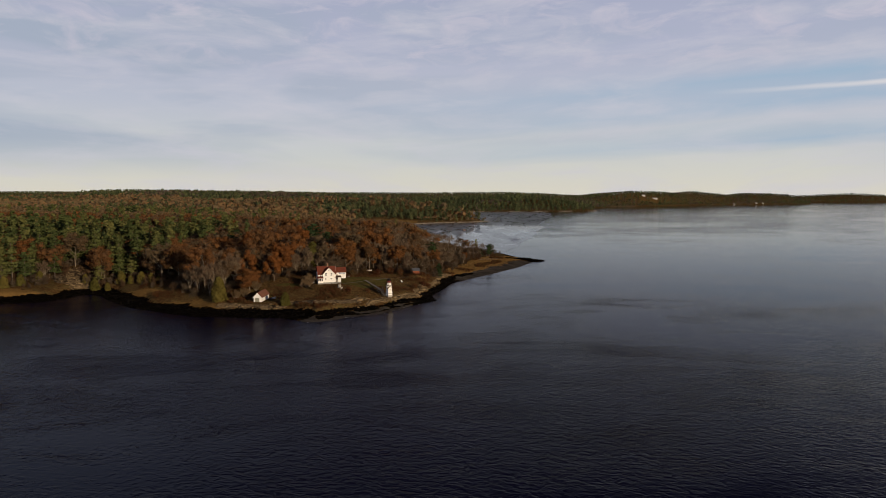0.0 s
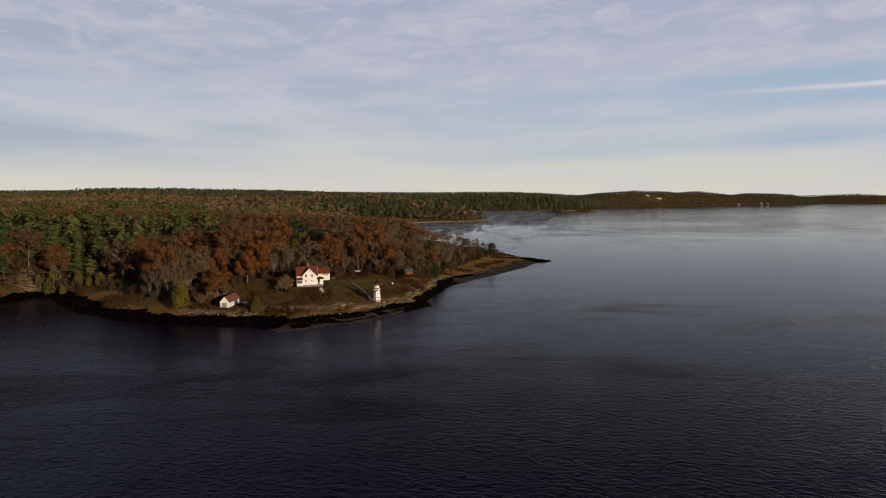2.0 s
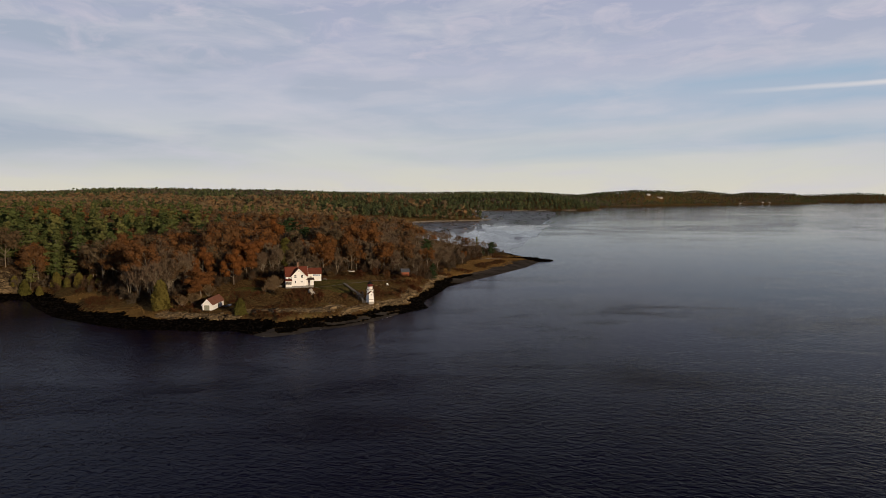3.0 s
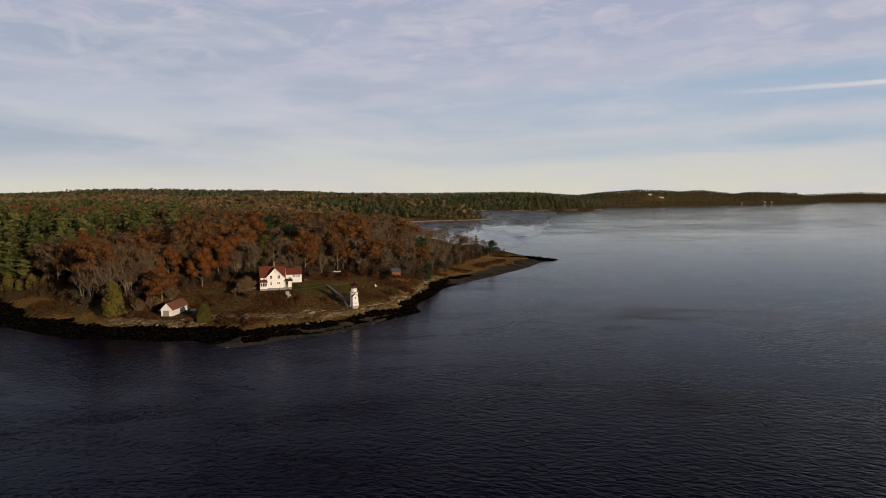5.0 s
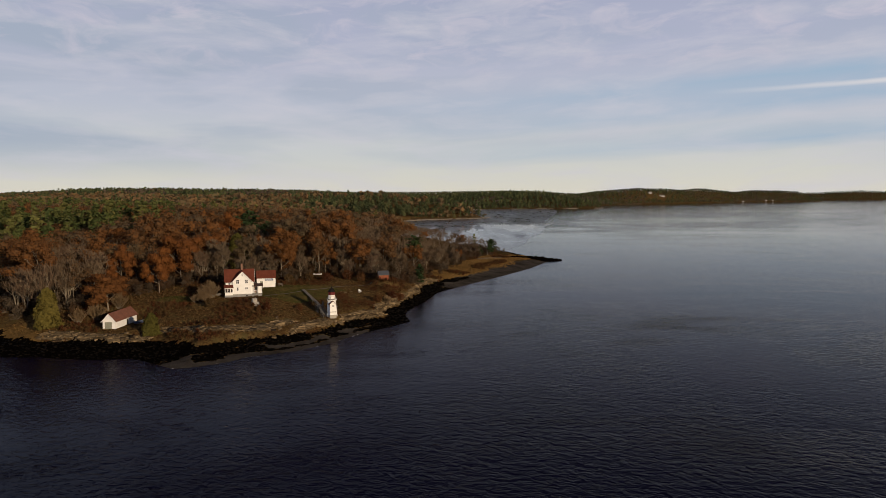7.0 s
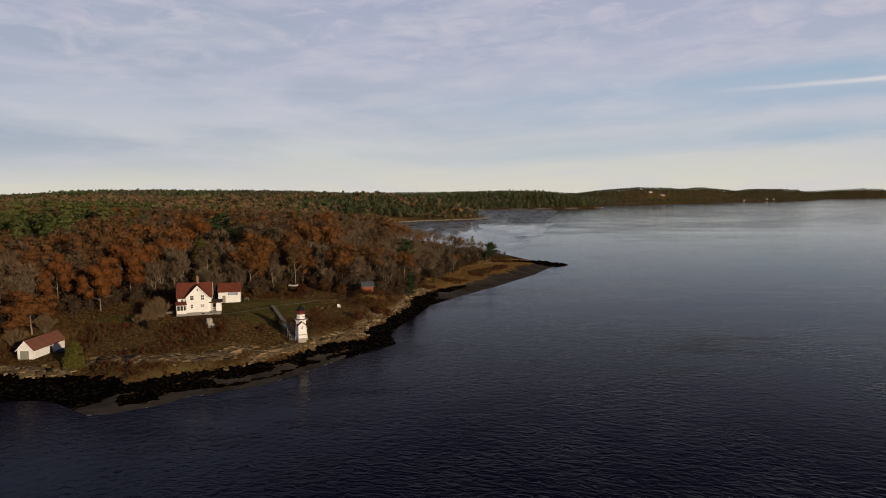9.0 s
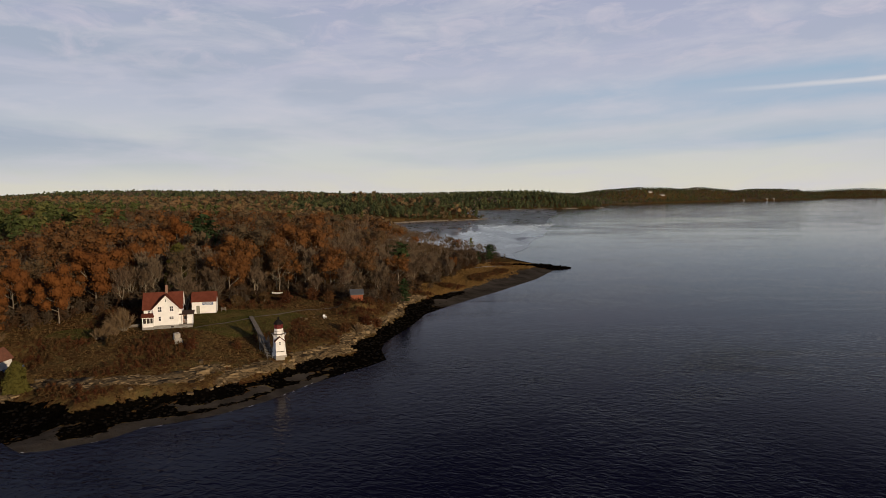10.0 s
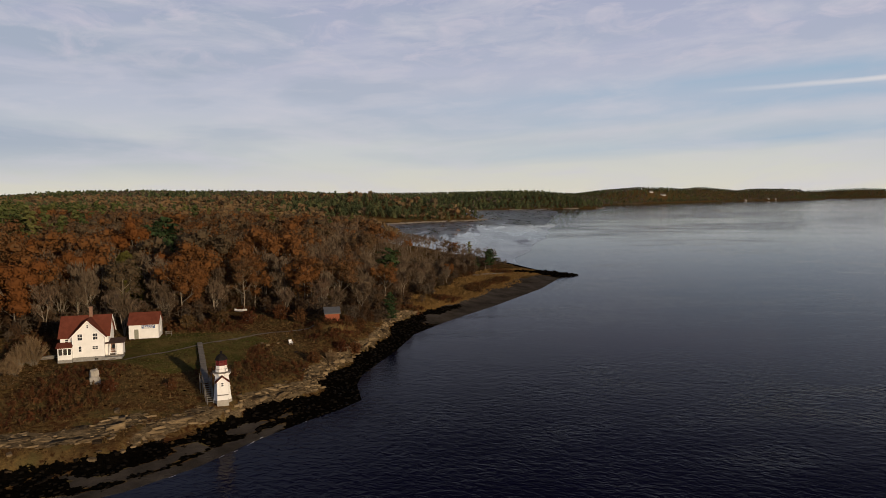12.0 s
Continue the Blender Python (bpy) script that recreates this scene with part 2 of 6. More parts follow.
_b.inputs["Base Color"].default_value = (0.03, 0.032, 0.035, 1)

# water: dark, clear of foam, wind ripples with calm slicks
M_WATER, _t, _b = material("river_water", 0.05, 0.5)
_b.inputs["IOR"].default_value = 1.072
_p = place(_t)
_t.links.new(ramp(_t, fbm(_t, _p, 0.012, 4), ((0.35, (0.0026, 0.0022, 0.0105)), (0.65, (0.0042, 0.0036, 0.0150)))), _b.inputs["Base Color"])
slick = ramp(_t, fbm(_t, vmap(_t, _p, (0.0034, 0.0068, 1), (0, 0, 12)), 1.0, 5, 0.6, 1.2), ((0.40, grey(0.3)), (0.60, grey(1.0))))
eddies = ramp(_t, fbm(_t, vmap(_t, _p, (0.016, 0.034, 1), (0, 0, -14)), 1.0, 6, 0.66, 1.6), ((0.46, grey(0.55)), (0.60, grey(1.0)), (0.72, grey(1.8))))
rip_a = fbm(_t, stretched(_t, _p, (1.5, 1.0, 1), -22), 1.6, 3, 0.6, 0.4)
rip_b = fbm(_t, stretched(_t, _p, (1.3, 1.0, 1), -26), 0.82, 3, 0.5, 0.6)
rip_c = fbm(_t, stretched(_t, _p, (2.0, 1.0, 1), -28), 0.16, 3, 0.5, 0.3)
height = calc(_t, "ADD", calc(_t, "MULTIPLY", rip_a, 0.26), calc(_t, "ADD", calc(_t, "MULTIPLY", rip_b, 0.62), calc(_t, "MULTIPLY", rip_c, 0.22)))
_n = node(_t, "ShaderNodeBump", inputs={"Distance": 0.64})
_t.links.new(height, _n.inputs["Height"])
_sep = node(_t, "ShaderNodeSeparateXYZ")
_t.links.new(_p, _sep.inputs[0])
wind = ramp(_t, calc(_t, "MULTIPLY_ADD", _sep.outputs[1], 0.001, 0.3), ((0.16, grey(1.0)), (0.30, grey(0.68)), (0.36, grey(0.32)), (0.62, grey(0.14)), (1.0, grey(0.42))))
_t.links.new(calc(_t, "MULTIPLY", eddies, calc(_t, "MULTIPLY", slick, wind)), _n.inputs["Strength"])
_t.links.new(_n.outputs[0], _b.inputs["Normal"])

# the cove at low water: a glassy film over mud, with a few bars of bare mud
M_MUD, _t, _b = material("wet_mud", 0.3, 0.5)
_b.inputs["IOR"].default_value = 1.33
_p = place(_t)
_f = fbm(_t, vmap(_t, _p, (0.020, 0.007, 1), (0, 0, 14)), 1.0, 6, 0.62, 1.2)
_bare = ramp(_t, _f, ((0.58, grey(0)), (0.66, grey(1))))
_t.links.new(mix(_t, _bare, (0.030, 0.028, 0.028), (0.075, 0.068, 0.062)), _b.inputs["Base Color"])
_t.links.new(ramp(_t, _f, ((0.54, grey(0.014)), (0.60, grey(0.07)), (0.67, grey(0.4)))), _b.inputs["Roughness"])
# half of the flat is damp mud without a film, which only glistens
_damp = node(_t, "ShaderNodeBsdfPrincipled", inputs={"Roughness": 0.34, "Specular IOR Level": 0.28})
_t.links.new(mix(_t, _bare, (0.050, 0.046, 0.046), (0.085, 0.076, 0.070)), _damp.inputs["Base Color"])
_wet = ramp(_t, fbm(_t, vmap(_t, _p, (0.055, 0.014, 1), (0, 0, 10)), 1.0, 5, 0.6, 1.0), ((0.40, grey(0.38)), (0.62, grey(0.66))))
_mixer = node(_t, "ShaderNodeMixShader")
_t.links.new(_wet, _mixer.inputs[0]), _t.links.new(_b.outputs[0], _mixer.inputs[1]), _t.links.new(_damp.outputs[0], _mixer.inputs[2])
_t.links.new(_mixer.outputs[0], _t.nodes["Material Output"].inputs[0])

# the land: brush soil, lawn, ledge, weed and sand, each by its own mask on the sheet
M_LAND, _t, _b = material("shore_land", 0.95, 0.0)
_p = place(_t)


def mask(name, wobble=0.35, size=0.55):
    a = node(_t, "ShaderNodeAttribute", attribute_name=name).outputs["Fac"]
    n = calc(_t, "MULTIPLY", calc(_t, "SUBTRACT", fbm(_t, _p, size, 6, 0.65), 0.5), wobble * 2.4)
    return ramp(_t, calc(_t, "ADD", a, n), ((0.42, grey(0)), (0.58, grey(1))))


_g1, _g2 = fbm(_t, _p, 0.16, 6, 0.6), fbm(_t, _p, 2.2, 5, 0.7)
_g3, _g4 = fbm(_t, _p, 0.75, 5, 0.65, 0.6), fbm(_t, vmap(_t, _p, (1, 1, 0.4), (0, 0, 35)), 1.6, 5, 0.7)
_soil = mix(_t, ramp(_t, _g1, ((0.38, grey(0)), (0.62, grey(1)))), (0.058, 0.026, 0.011), (0.088, 0.060, 0.024))
_soil = mix(_t, ramp(_t, _g3, ((0.46, grey(0)), (0.60, grey(1)))), _soil, (0.113, 0.074, 0.027))
_soil = mix(_t, ramp(_t, _g4, ((0.50, grey(0)), (0.64, grey(1)))), _soil, (0.035, 0.017, 0.008))
_soil = mix(_t, ramp(_t, fbm(_t, _p, 0.33, 5, 0.6), ((0.53, grey(0)), (0.66, grey(1)))), _soil, (0.081, 0.063, 0.024))
_lawn = mix(_t, ramp(_t, _g1, ((0.38, grey(0)), (0.62, grey(1)))), (0.056, 0.058, 0.015), (0.112, 0.082, 0.029))
_lawn = mix(_t, ramp(_t, _g3, ((0.52, grey(0)), (0.66, grey(1)))), _lawn, (0.074, 0.046, 0.018))
_marsh = mix(_t, ramp(_t, _g2, ((0.3, grey(0)), (0.7, grey(1)))), (0.112, 0.065, 0.021), (0.178, 0.107, 0.036))
_rock = mix(_t, ramp(_t, fbm(_t, vmap(_t, _p, (0.45, 1.7, 3), (0, 0, -28)), 0.8, 8, 0.72, 0.5), ((0.35, grey(0)), (0.65, grey(1)))), (0.024, 0.017, 0.009), (0.165, 0.122, 0.070))
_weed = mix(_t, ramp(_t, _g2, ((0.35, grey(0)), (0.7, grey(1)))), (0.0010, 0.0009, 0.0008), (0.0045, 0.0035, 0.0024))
_sand = mix(_t, ramp(_t, _g1, ((0.35, grey(0)), (0.65, grey(1)))), (0.030, 0.0255, 0.021), (0.064, 0.055, 0.046))
_c = mix(_t, mask("lawn", 0.2), _soil, _lawn)
_c = mix(_t, mask("marsh", 0.3), _c, _marsh)
_c = mix(_t, mask("rock", 0.5), _c, _rock)
_c = mix(_t, mask("sand", 0.15), _c, _sand)
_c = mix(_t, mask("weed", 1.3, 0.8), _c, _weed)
_t.links.new(_c, _b.inputs["Base Color"])
bumped(_t, _b, calc(_t, "ADD", fbm(_t, _p, 0.9, 6, 0.7), calc(_t, "MULTIPLY", fbm(_t, _p, 5, 3), 0.3)), 0.8, 0.5)


# ---------------------------------------------------------------- mesh helpers
def np_mesh(name, verts, faces, mats, tint=None, smooth=False):
    """A mesh from arrays: faces is (n, 3) or (n, 4)."""
    verts, faces = np.asarray(verts, dtype=np.float32), np.asarray(faces, dtype=np.int32)
    me = bpy.data.meshes.new(name)
    n, k = faces.shape
    me.vertices.add(len(verts)), me.loops.add(n * k), me.polygons.add(n)
    me.vertices.foreach_set("co", verts.ravel())
    me.loops.foreach_set("vertex_index", faces.ravel())
    me.polygons.foreach_set("loop_start", np.arange(0, n * k, k, dtype=np.int32))
    me.polygons.foreach_set("loop_total", np.full(n, k, dtype=np.int32))
    if smooth:
        me.polygons.foreach_set("use_smooth", np.ones(n, dtype=bool))
    me.update(calc_edges=True)
    me.materials.append(mats)
    if tint is not None:
        me.attributes.new("tint", "FLOAT", "FACE").data.foreach_set("value", np.asarray(tint, dtype=np.float32))
    return me


def thing(name, m, label, category, group="", kind=""):
    e = new(name)
    e.matrix_world = m
    return tagged(e, label, category, group, kind)


def part(name, bm, mat, parent, label=""):
    """Links a bmesh (or a ready mesh) as one mesh object under a thing or part."""
    if isinstance(bm, bmesh.types.BMesh):
        me = bpy.data.meshes.new(name)
        bm.to_mesh(me)
        bm.free()
        me.materials.append(mat)
    else:
        me = bm
    ob = new(name, me)
    ob.parent = parent
    return tagged(ob, label)


def box(x0, x1, y0, y1, z0, z1, bevel=0.0):
    bm = bmesh.new()
    bmesh.ops.create_cube(bm, size=1)
    for v in bm.verts:
        v.co = Vector(((x0 + x1) / 2 + v.co.x * (x1 - x0), (y0 + y1) / 2 + v.co.y * (y1 - y0), (z0 + z1) / 2 + v.co.z * (z1 - z0)))
    if bevel:
        bmesh.ops.bevel(bm, geom=bm.edges[:], offset=bevel, segments=1, affect="EDGES")
    return bm


def prism(outline, y0, y1):
    """An outline in x and z, pushed along y."""
    bm = bmesh.new()
    a = [bm.verts.new((x, y0, z)) for x, z in outline]
    b = [bm.verts.new((x, y1, z)) for x, z in outline]
    bm.faces.new(a), bm.faces.new(b[::-1])
    for i in range(len(a)):
        j = (i + 1) % len(a)
        bm.faces.new((a[j], a[i], b[i], b[j]))
    bmesh.ops.recalc_face_normals(bm, faces=bm.faces[:])
    return bm


def lathe(profile, sides, spin=0.0):
    """A turned solid from (radius, height) pairs, with few or many sides."""
    bm = bmesh.new()
    rings = []
    for r, z in profile:
        rings.append([bm.verts.new((r * math.cos(spin + 2 * math.pi * k / sides), r * math.sin(spin + 2 * math.pi * k / sides), z)) for k in range(sides)])
    for a, b in zip(rings, rings[1:]):
        for k in range(sides):
            bm.faces.new((a[k], a[(k + 1) % sides], b[(k + 1) % sides], b[k]))
    bm.faces.new(rings[0][::-1]), bm.faces.new(rings[-1])
    return bm


def moved(bm, m):
    bm.transform(m)
    return bm


def stick(a, b, r, sides=6):
    """A round bar from a to b."""
    a, b = Vector(a), Vector(b)
    bm = lathe([(r, 0), (r, (b - a).length)], sides)
    return moved(bm, Matrix.Translation(a) @ (b - a).to_track_quat("Z", "Y").to_matrix().to_4x4())


# ---------------------------------------------------------------- the lie of the land
COAST = [(-4800, -500), (-1500, -150), (-600, -60), (-300, -25), (-200, -12), (-163, -2), (-150, 1), (-144.5, 12), (-141, 27), (-133, 22),
         (-124, 10), (-104, -11), (-83, -24), (-70, -31), (-59, -31), (-47, -33.5), (-42.6, -33), (-38, -32.5), (-34.2, -34.6), (-30.6, -37.2), (-25.6, -41.1), (-21.9, -40),
         (-18.1, -37.3), (-15.4, -34.9), (-13.2, -30.6), (-9.7, -28.9), (-3.5, -24.5), (2.5, -17), (6.4, -9), (9, -4.6), (14, 3), (17.3, 7.3), (20.2, 12.5), (18, 22.5), (18, 29), (20, 38),
         (23, 50), (26.4, 70), (36, 90), (50, 115), (70, 155), (76, 172), (81.5, 187), (92.2, 197), (84, 209), (76, 222), (66, 255),
         (56, 280), (40, 310), (10, 350), (-40, 450), (-80, 560), (-105, 640), (-92, 700), (-45, 785), (-4, 838), (58, 877), (91, 922), (40, 985),
         (-60, 1150), (-40, 1400), (40, 1570), (100, 1604), (177, 1617), (268, 1656), (429, 1711), (450, 1760), (400, 1900), (430, 2010), (560, 2190), (643, 2400), (842, 2596), (1203, 2966), (1377, 3082),
         (1752, 3311), (1960, 3460), (1990, 3700), (2180, 4180), (2500, 4330), (3300, 4380), (6900, 4300), (6900, 6900), (-4800, 6900)]
HILLS = [(-933, 1696, 25, 270, 330), (-640, 1780, 13, 240, 300), (-400, 1796, 17, 250, 300), (-190, 1030, 12, 130, 150), (-20, 985, 18, 110, 60), (45, 935, 32, 50, 30), (-420, 900, 8, 250, 200),
         (250, 1850, 24, 330, 140), (640, 2560, 29, 170, 240), (830, 2700, 31, 150, 170), (1040, 2860, 44, 210, 190), (1180, 3060, 26, 130, 120), (1340, 3180, 33, 240, 150), (1550, 3370, 24, 150, 110), (1760, 3500, 34, 260, 150),
         (2350, 4530, 22, 280, 130), (2760, 4560, 30, 260, 130), (3250, 4560, 24, 400, 130), (-1500, 1500, 8, 300, 500),
         (-2700, 3900, 33, 700, 300), (-1600, 3950, 29, 700, 300), (-500, 4050, 30, 700, 300), (400, 4050, 30, 500, 280)]


def shore_distance(x, y):
    """Distance from the waterline, positive on land."""
    pts = np.array(COAST, dtype=float)
    best = np.full(x.shape, 1e9)
    inside = np.zeros(x.shape, dtype=bool)
    for (ax, ay), (bx, by) in zip(pts, np.roll(pts, -1, axis=0)):
        dx, dy = bx - ax, by - ay
        t = np.clip(((x - ax) * dx + (y - ay) * dy) / (dx * dx + dy * dy), 0, 1)
        best = np.minimum(best, np.hypot(x - ax - t * dx, y - ay - t * dy))
        if dy != 0:
            inside ^= ((ay > y) != (by > y)) & (x < (y - ay) * dx / dy + ax)
    return np.where(inside, best, -best)


def ripple(x, y, scale, seed=0.0):
    """Smooth uneven numbers between -1 and 1."""
    s = 0.0
    for k, (a, b) in enumerate(((1.0, 0.37), (-0.71, 0.9), (0.43, -1.13), (1.31, 0.88), (-1.6, 0.52))):
        s = s + np.sin((a * x + b * y) / scale + 1.7 * k + seed + 1.3 * np.sin((b * x - a * y) / (scale * 1.9) + k))
    return s / 3.2


def smooth(e0, e1, v):
    t = np.clip((v - e0) / (e1 - e0), 0, 1)
    return t * t * (3 - 2 * t)


def bell(x, y, cx, cy, sx, sy):
    return np.exp(-((x - cx) / sx) ** 2 - ((y - cy) / sy) ** 2)


def land(x, y):
    """Ground height and distance from the water at x, y."""
    x, y = np.asarray(x, dtype=float), np.asarray(y, dtype=float)
    d = shore_distance(x, y)
    near = (np.abs(x + 30) < 260) & (y < 330)
    dw = d + np.where(near & (d > 0), (0.9 * ripple(x, y, 3.1) + 0.5 * ripple(x, y, 1.1, 2)) * smooth(0, 4, d), 0)
    steep = 1 + 0.85 * bell(x, y, 14, 46, 14, 26)
    z = np.interp(dw * steep, [-200, -60, -8, 0, 3, 8, 10.5, 14, 30, 60, 120, 400], [-9, -6, -1.3, 0, 0.35, 1.35, 3.1, 4.0, 6.7, 8.3, 11, 17])
    spit = smooth(85, 130, y) * smooth(420, 330, y) * smooth(0, 25, x - (y - 130) * 0.10)
    cap = 2.2 + 0.4 * ripple(x, y, 9)
    z = np.where(z > 0, z * (1 - spit) + cap * (1 - np.exp(-np.maximum(z, 0) / cap)) * spit, z)
    marsh = bell(x, y, -84, -16, 20, 11) + bell(x, y, -112, 12, 14, 10)
    z = np.where(z > 0, z * (1 - 0.45 * np.clip(marsh, 0, 1)), z)
    flat = bell(x, y, -70, 640, 70, 110) + bell(x, y, -20, 790, 70, 40)
    z = np.where(z > 0, z * (1 - 0.9 * np.clip(flat, 0, 1)), z)
    for cx, cy, h, sx, sy in HILLS:
        z = z + h * bell(x, y, cx, cy, sx, sy) * smooth(0, 120, d)
    z = z + np.where(d > 0, smooth(2, 12, d) * (0.22 * ripple(x, y, 4.3, 1) + 0.5 * ripple(x, y, 17, 4) * smooth(40, 90, d)), 0)
    z = z + 4.5 * bell(x, y, -157, 50, 13, 11)
    # level ground under the buildings
    for cx, cy, r, h in ((-27.5, 17, 8, 6.95), (-25.4, 32.6, 5.5, 7.35), (9.2, 49.5, 4, 7.35), (-50.2, -11.5, 8.0, 3.65), (0.3, 0.6, 2.6, 3.7)):
        w = smooth(r * 1.5, r * 0.75, np.hypot(x - cx, y - cy))
        z = z * (1 - w) + h * w
    return z, d


def ground_z(x, y):
    return float(land(np.array([x]), np.array([y]))[0][0])


def lines(parts):
    out = []
    for a, b, n in parts:
        out.extend(np.linspace(a, b, n, endpoint=False))
    return np.array(out)


# one sheet of ground, fine at the point and coarse far away
gx = lines([(-4800, -1200, 12), (-1200, -400, 26), (-400, -170, 28), (-170, -80, 50), (-80, 40, 120), (40, 110, 48), (110, 500, 34), (500, 2200, 48), (2200, 6901, 32)])
gy = lines([(-2600, -200, 8), (-200, -50, 12), (-50, 60, 112), (60, 130, 50), (130, 330, 50), (330, 1200, 48), (1200, 2400, 42), (2400, 3900, 40), (3900, 6901, 36)])
GX, GY = np.meshgrid(gx, gy)
GZ, GD = land(GX, GY)
idx = np.arange(GX.size).reshape(GX.shape)
quads = np.stack([idx[:-1, :-1], idx[:-1, 1:], idx[1:, 1:], idx[1:, :-1]], -1).reshape(-1, 4)
land_mesh = np_mesh("ground", np.stack([GX, GY, GZ], -1).reshape(-1, 3), quads, M_LAND, smooth=True)

def zone_masks(x, y, z, d):
    """Where lawn, marsh grass, bare ledge, sand and weed lie on the sheet."""
    near = smooth(330, 250, y) * smooth(-260, -200, x)
    strand = smooth(-33, -26, x) * smooth(12, 8, x) * (y < 6) * smooth(1.3, 0.6, z + 0.25 * ripple(x, y, 2.9, 6))
    bars = smooth(-0.25, 0.15, ripple((x * 0.75 + y * 0.66) / 3.4, (y * 0.75 - x * 0.66), 1.0, 3)) * smooth(0.2, 0.34, z)
    sandy = np.clip(strand * (1 - bars) + smooth(76, 88, y) * smooth(196, 182, y) * (x > 15), 0, 1)
    bays = ripple(x, y, 2.6, 5) * 0.3
    bench = smooth(-40, -34, x) * smooth(-5, -11, x) * (y < 2)      # ledge set back behind a strip of grass
    wob = 0.9 * ripple(x, y, 5.2, 4)
    set_back = smooth(12.2, 13.0, d + wob) * smooth(16.8, 15.6, d + wob)
    return {
        "lawn": smooth(1.0, 0.6, np.minimum(np.hypot((x + 11) / 21, (y - 23.5) / 18.5), np.hypot((x + 43) / 8, (y - 7) / 6))) * smooth(5.2, 6.0, z),
        "marsh": np.clip(bell(x, y, -84, -18, 24, 11) + bell(x, y, -168, 8, 20, 6) + bell(x, y, -112, 12, 14, 10) + 0.36 * bench * smooth(9.0, 10.0, d) * smooth(13.2, 12.2, d + wob)
                         + bell(x, y, 34, 112, 16, 26) + bell(x, y, 50, 160, 14, 40) + bell(x, y, 70, 196, 14, 14) + bell(x, y, -70, 640, 70, 120) + bell(x, y, -20, 790, 90, 50), 0, 1) * (z > 1.2),
        "rock": 0.8 * bench * set_back + (1 - bench) * (1.3 * bell(x, y, -154, 39, 9, 8) * (z > 1.3) + 0.9 * (y > 330) * smooth(10, 5, d) * (d > -4) + smooth(1.6, 2.2, z + 0.3 * ripple(x, y, 4.7, 3) + 0.5 * smooth(1, 8, x) * (y < 75)) * smooth(3.8, 3.0, z) * np.where((x < -65) & (y < 60), 0.3, 0.8) * np.where(y > 88, 0.2, 1) * (d < 40) * (1 - 0.7 * bell(x, y, -24, -22, 14, 5))),
        "sand": sandy * smooth(1.9, 1.4, z) * (d > -5),
        "weed": np.clip(smooth(2.1, 1.5, z - 0.4 * bench + 0.45 * ripple(x, y, 3.7, 8) + 0.6 * smooth(1, 8, x) * (y < 75)) * (d > -9) * (1 - 1.25 * np.maximum(sandy * smooth(1.15, 0.75, z + bays), strand * (1 - bars))) * near * 1.3 * (1 - smooth(100, 125, y) * smooth(0.35, 0.6, z)) + 1.3 * (bell(x, y, 87, 199, 11, 8) + bell(x, y, 72, 196, 9, 5)) * (z < 2.1), 0, 1.3),
    }


zones = zone_masks(GX, GY, GZ, GD)
for name, values in zones.items():
    land_mesh.attributes.new(name, "FLOAT", "POINT").data.foreach_set("value", values.astype(np.float32).ravel())
ground = tagged(new("ground", land_mesh), "wooded riverside land with brown brush, lawn and rocky shore", "ground", kind="structure")

water_mesh = np_mesh("water", [(-4800, -4800, 0), (6900, -4800, 0), (6900, 6900, 0), (-4800, 6900, 0)], [(0, 1, 2, 3)], M_WATER)
tagged(new("water", water_mesh), "dark rippled tidal river water under evening sky", "water", kind="structure")

# mudflat in the cove, a low sheet just proud of the water
flat_edge = [(72, 252), (70, 282), (92, 370), (123, 500), (150, 680), (167, 821), (200, 1000), (237, 1205), (270, 1420), (268, 1656), (177, 1617), (100, 1604), (40, 1570), (-40, 1400), (-60, 1150), (40, 985), (91, 922),
             (58, 877), (-4, 838), (-45, 785), (-92, 700), (-105, 640), (-80, 560), (-40, 450), (10, 350), (40, 310), (56, 280)]
bm = bmesh.new()
bends = []
for (ax0, ay0), (bx0, by0) in zip(flat_edge, flat_edge[1:] + flat_edge[:1]):
    for k in range(6):
        f = k / 6
        qx, qy = ax0 + (bx0 - ax0) * f, ay0 + (by0 - ay0) * f
        bends.append((qx + 4.5 * float(ripple(qx, qy, 21, 1)), qy + 4.5 * float(ripple(qx, qy, 16, 4))))
bm.faces.new([bm.verts.new((px_, py_, 0.06)) for px_, py_ in bends])
bmesh.ops.triangulate(bm, faces=bm.faces[:])
mud = bpy.data.meshes.new("mudflat")
bm.to_mesh(mud), bm.free()
mud.materials.append(M_MUD)
tagged(new("mudflat", mud), "wet grey mudflat with films of standing water", "mudflat", kind="structure")


# ---------------------------------------------------------------- trees
def tubes(paths, sides=5):
    """Tapered branches: each path is a list of (point, radius)."""
    V, F, n = [], [], 0
    for path in paths:
        pts = [np.array(p, dtype=float) for p, r in path]
        for k, (p, r) in enumerate(path):
            way = pts[min(k + 1, len(pts) - 1)] - pts[max(k - 1, 0)]
            way = way / (np.linalg.norm(way) + 1e-9)
            side = np.cross(way, (0.3, 0.9, 0.2))
            side /= np.linalg.norm(side) + 1e-9
            other = np.cross(way, side)
            for s in range(sides):
                a = 2 * math.pi * s / sides
                V.append(pts[k] + r * (math.cos(a) * side + math.sin(a) * other))
        for k in range(len(path) - 1):
            for s in range(sides):
                a, b = n + k * sides + s, n + k * sides + (s + 1) % sides
                F.append((a, b, b + sides, a + sides))
        n += len(path) * sides
    return np.array(V), np.array(F)


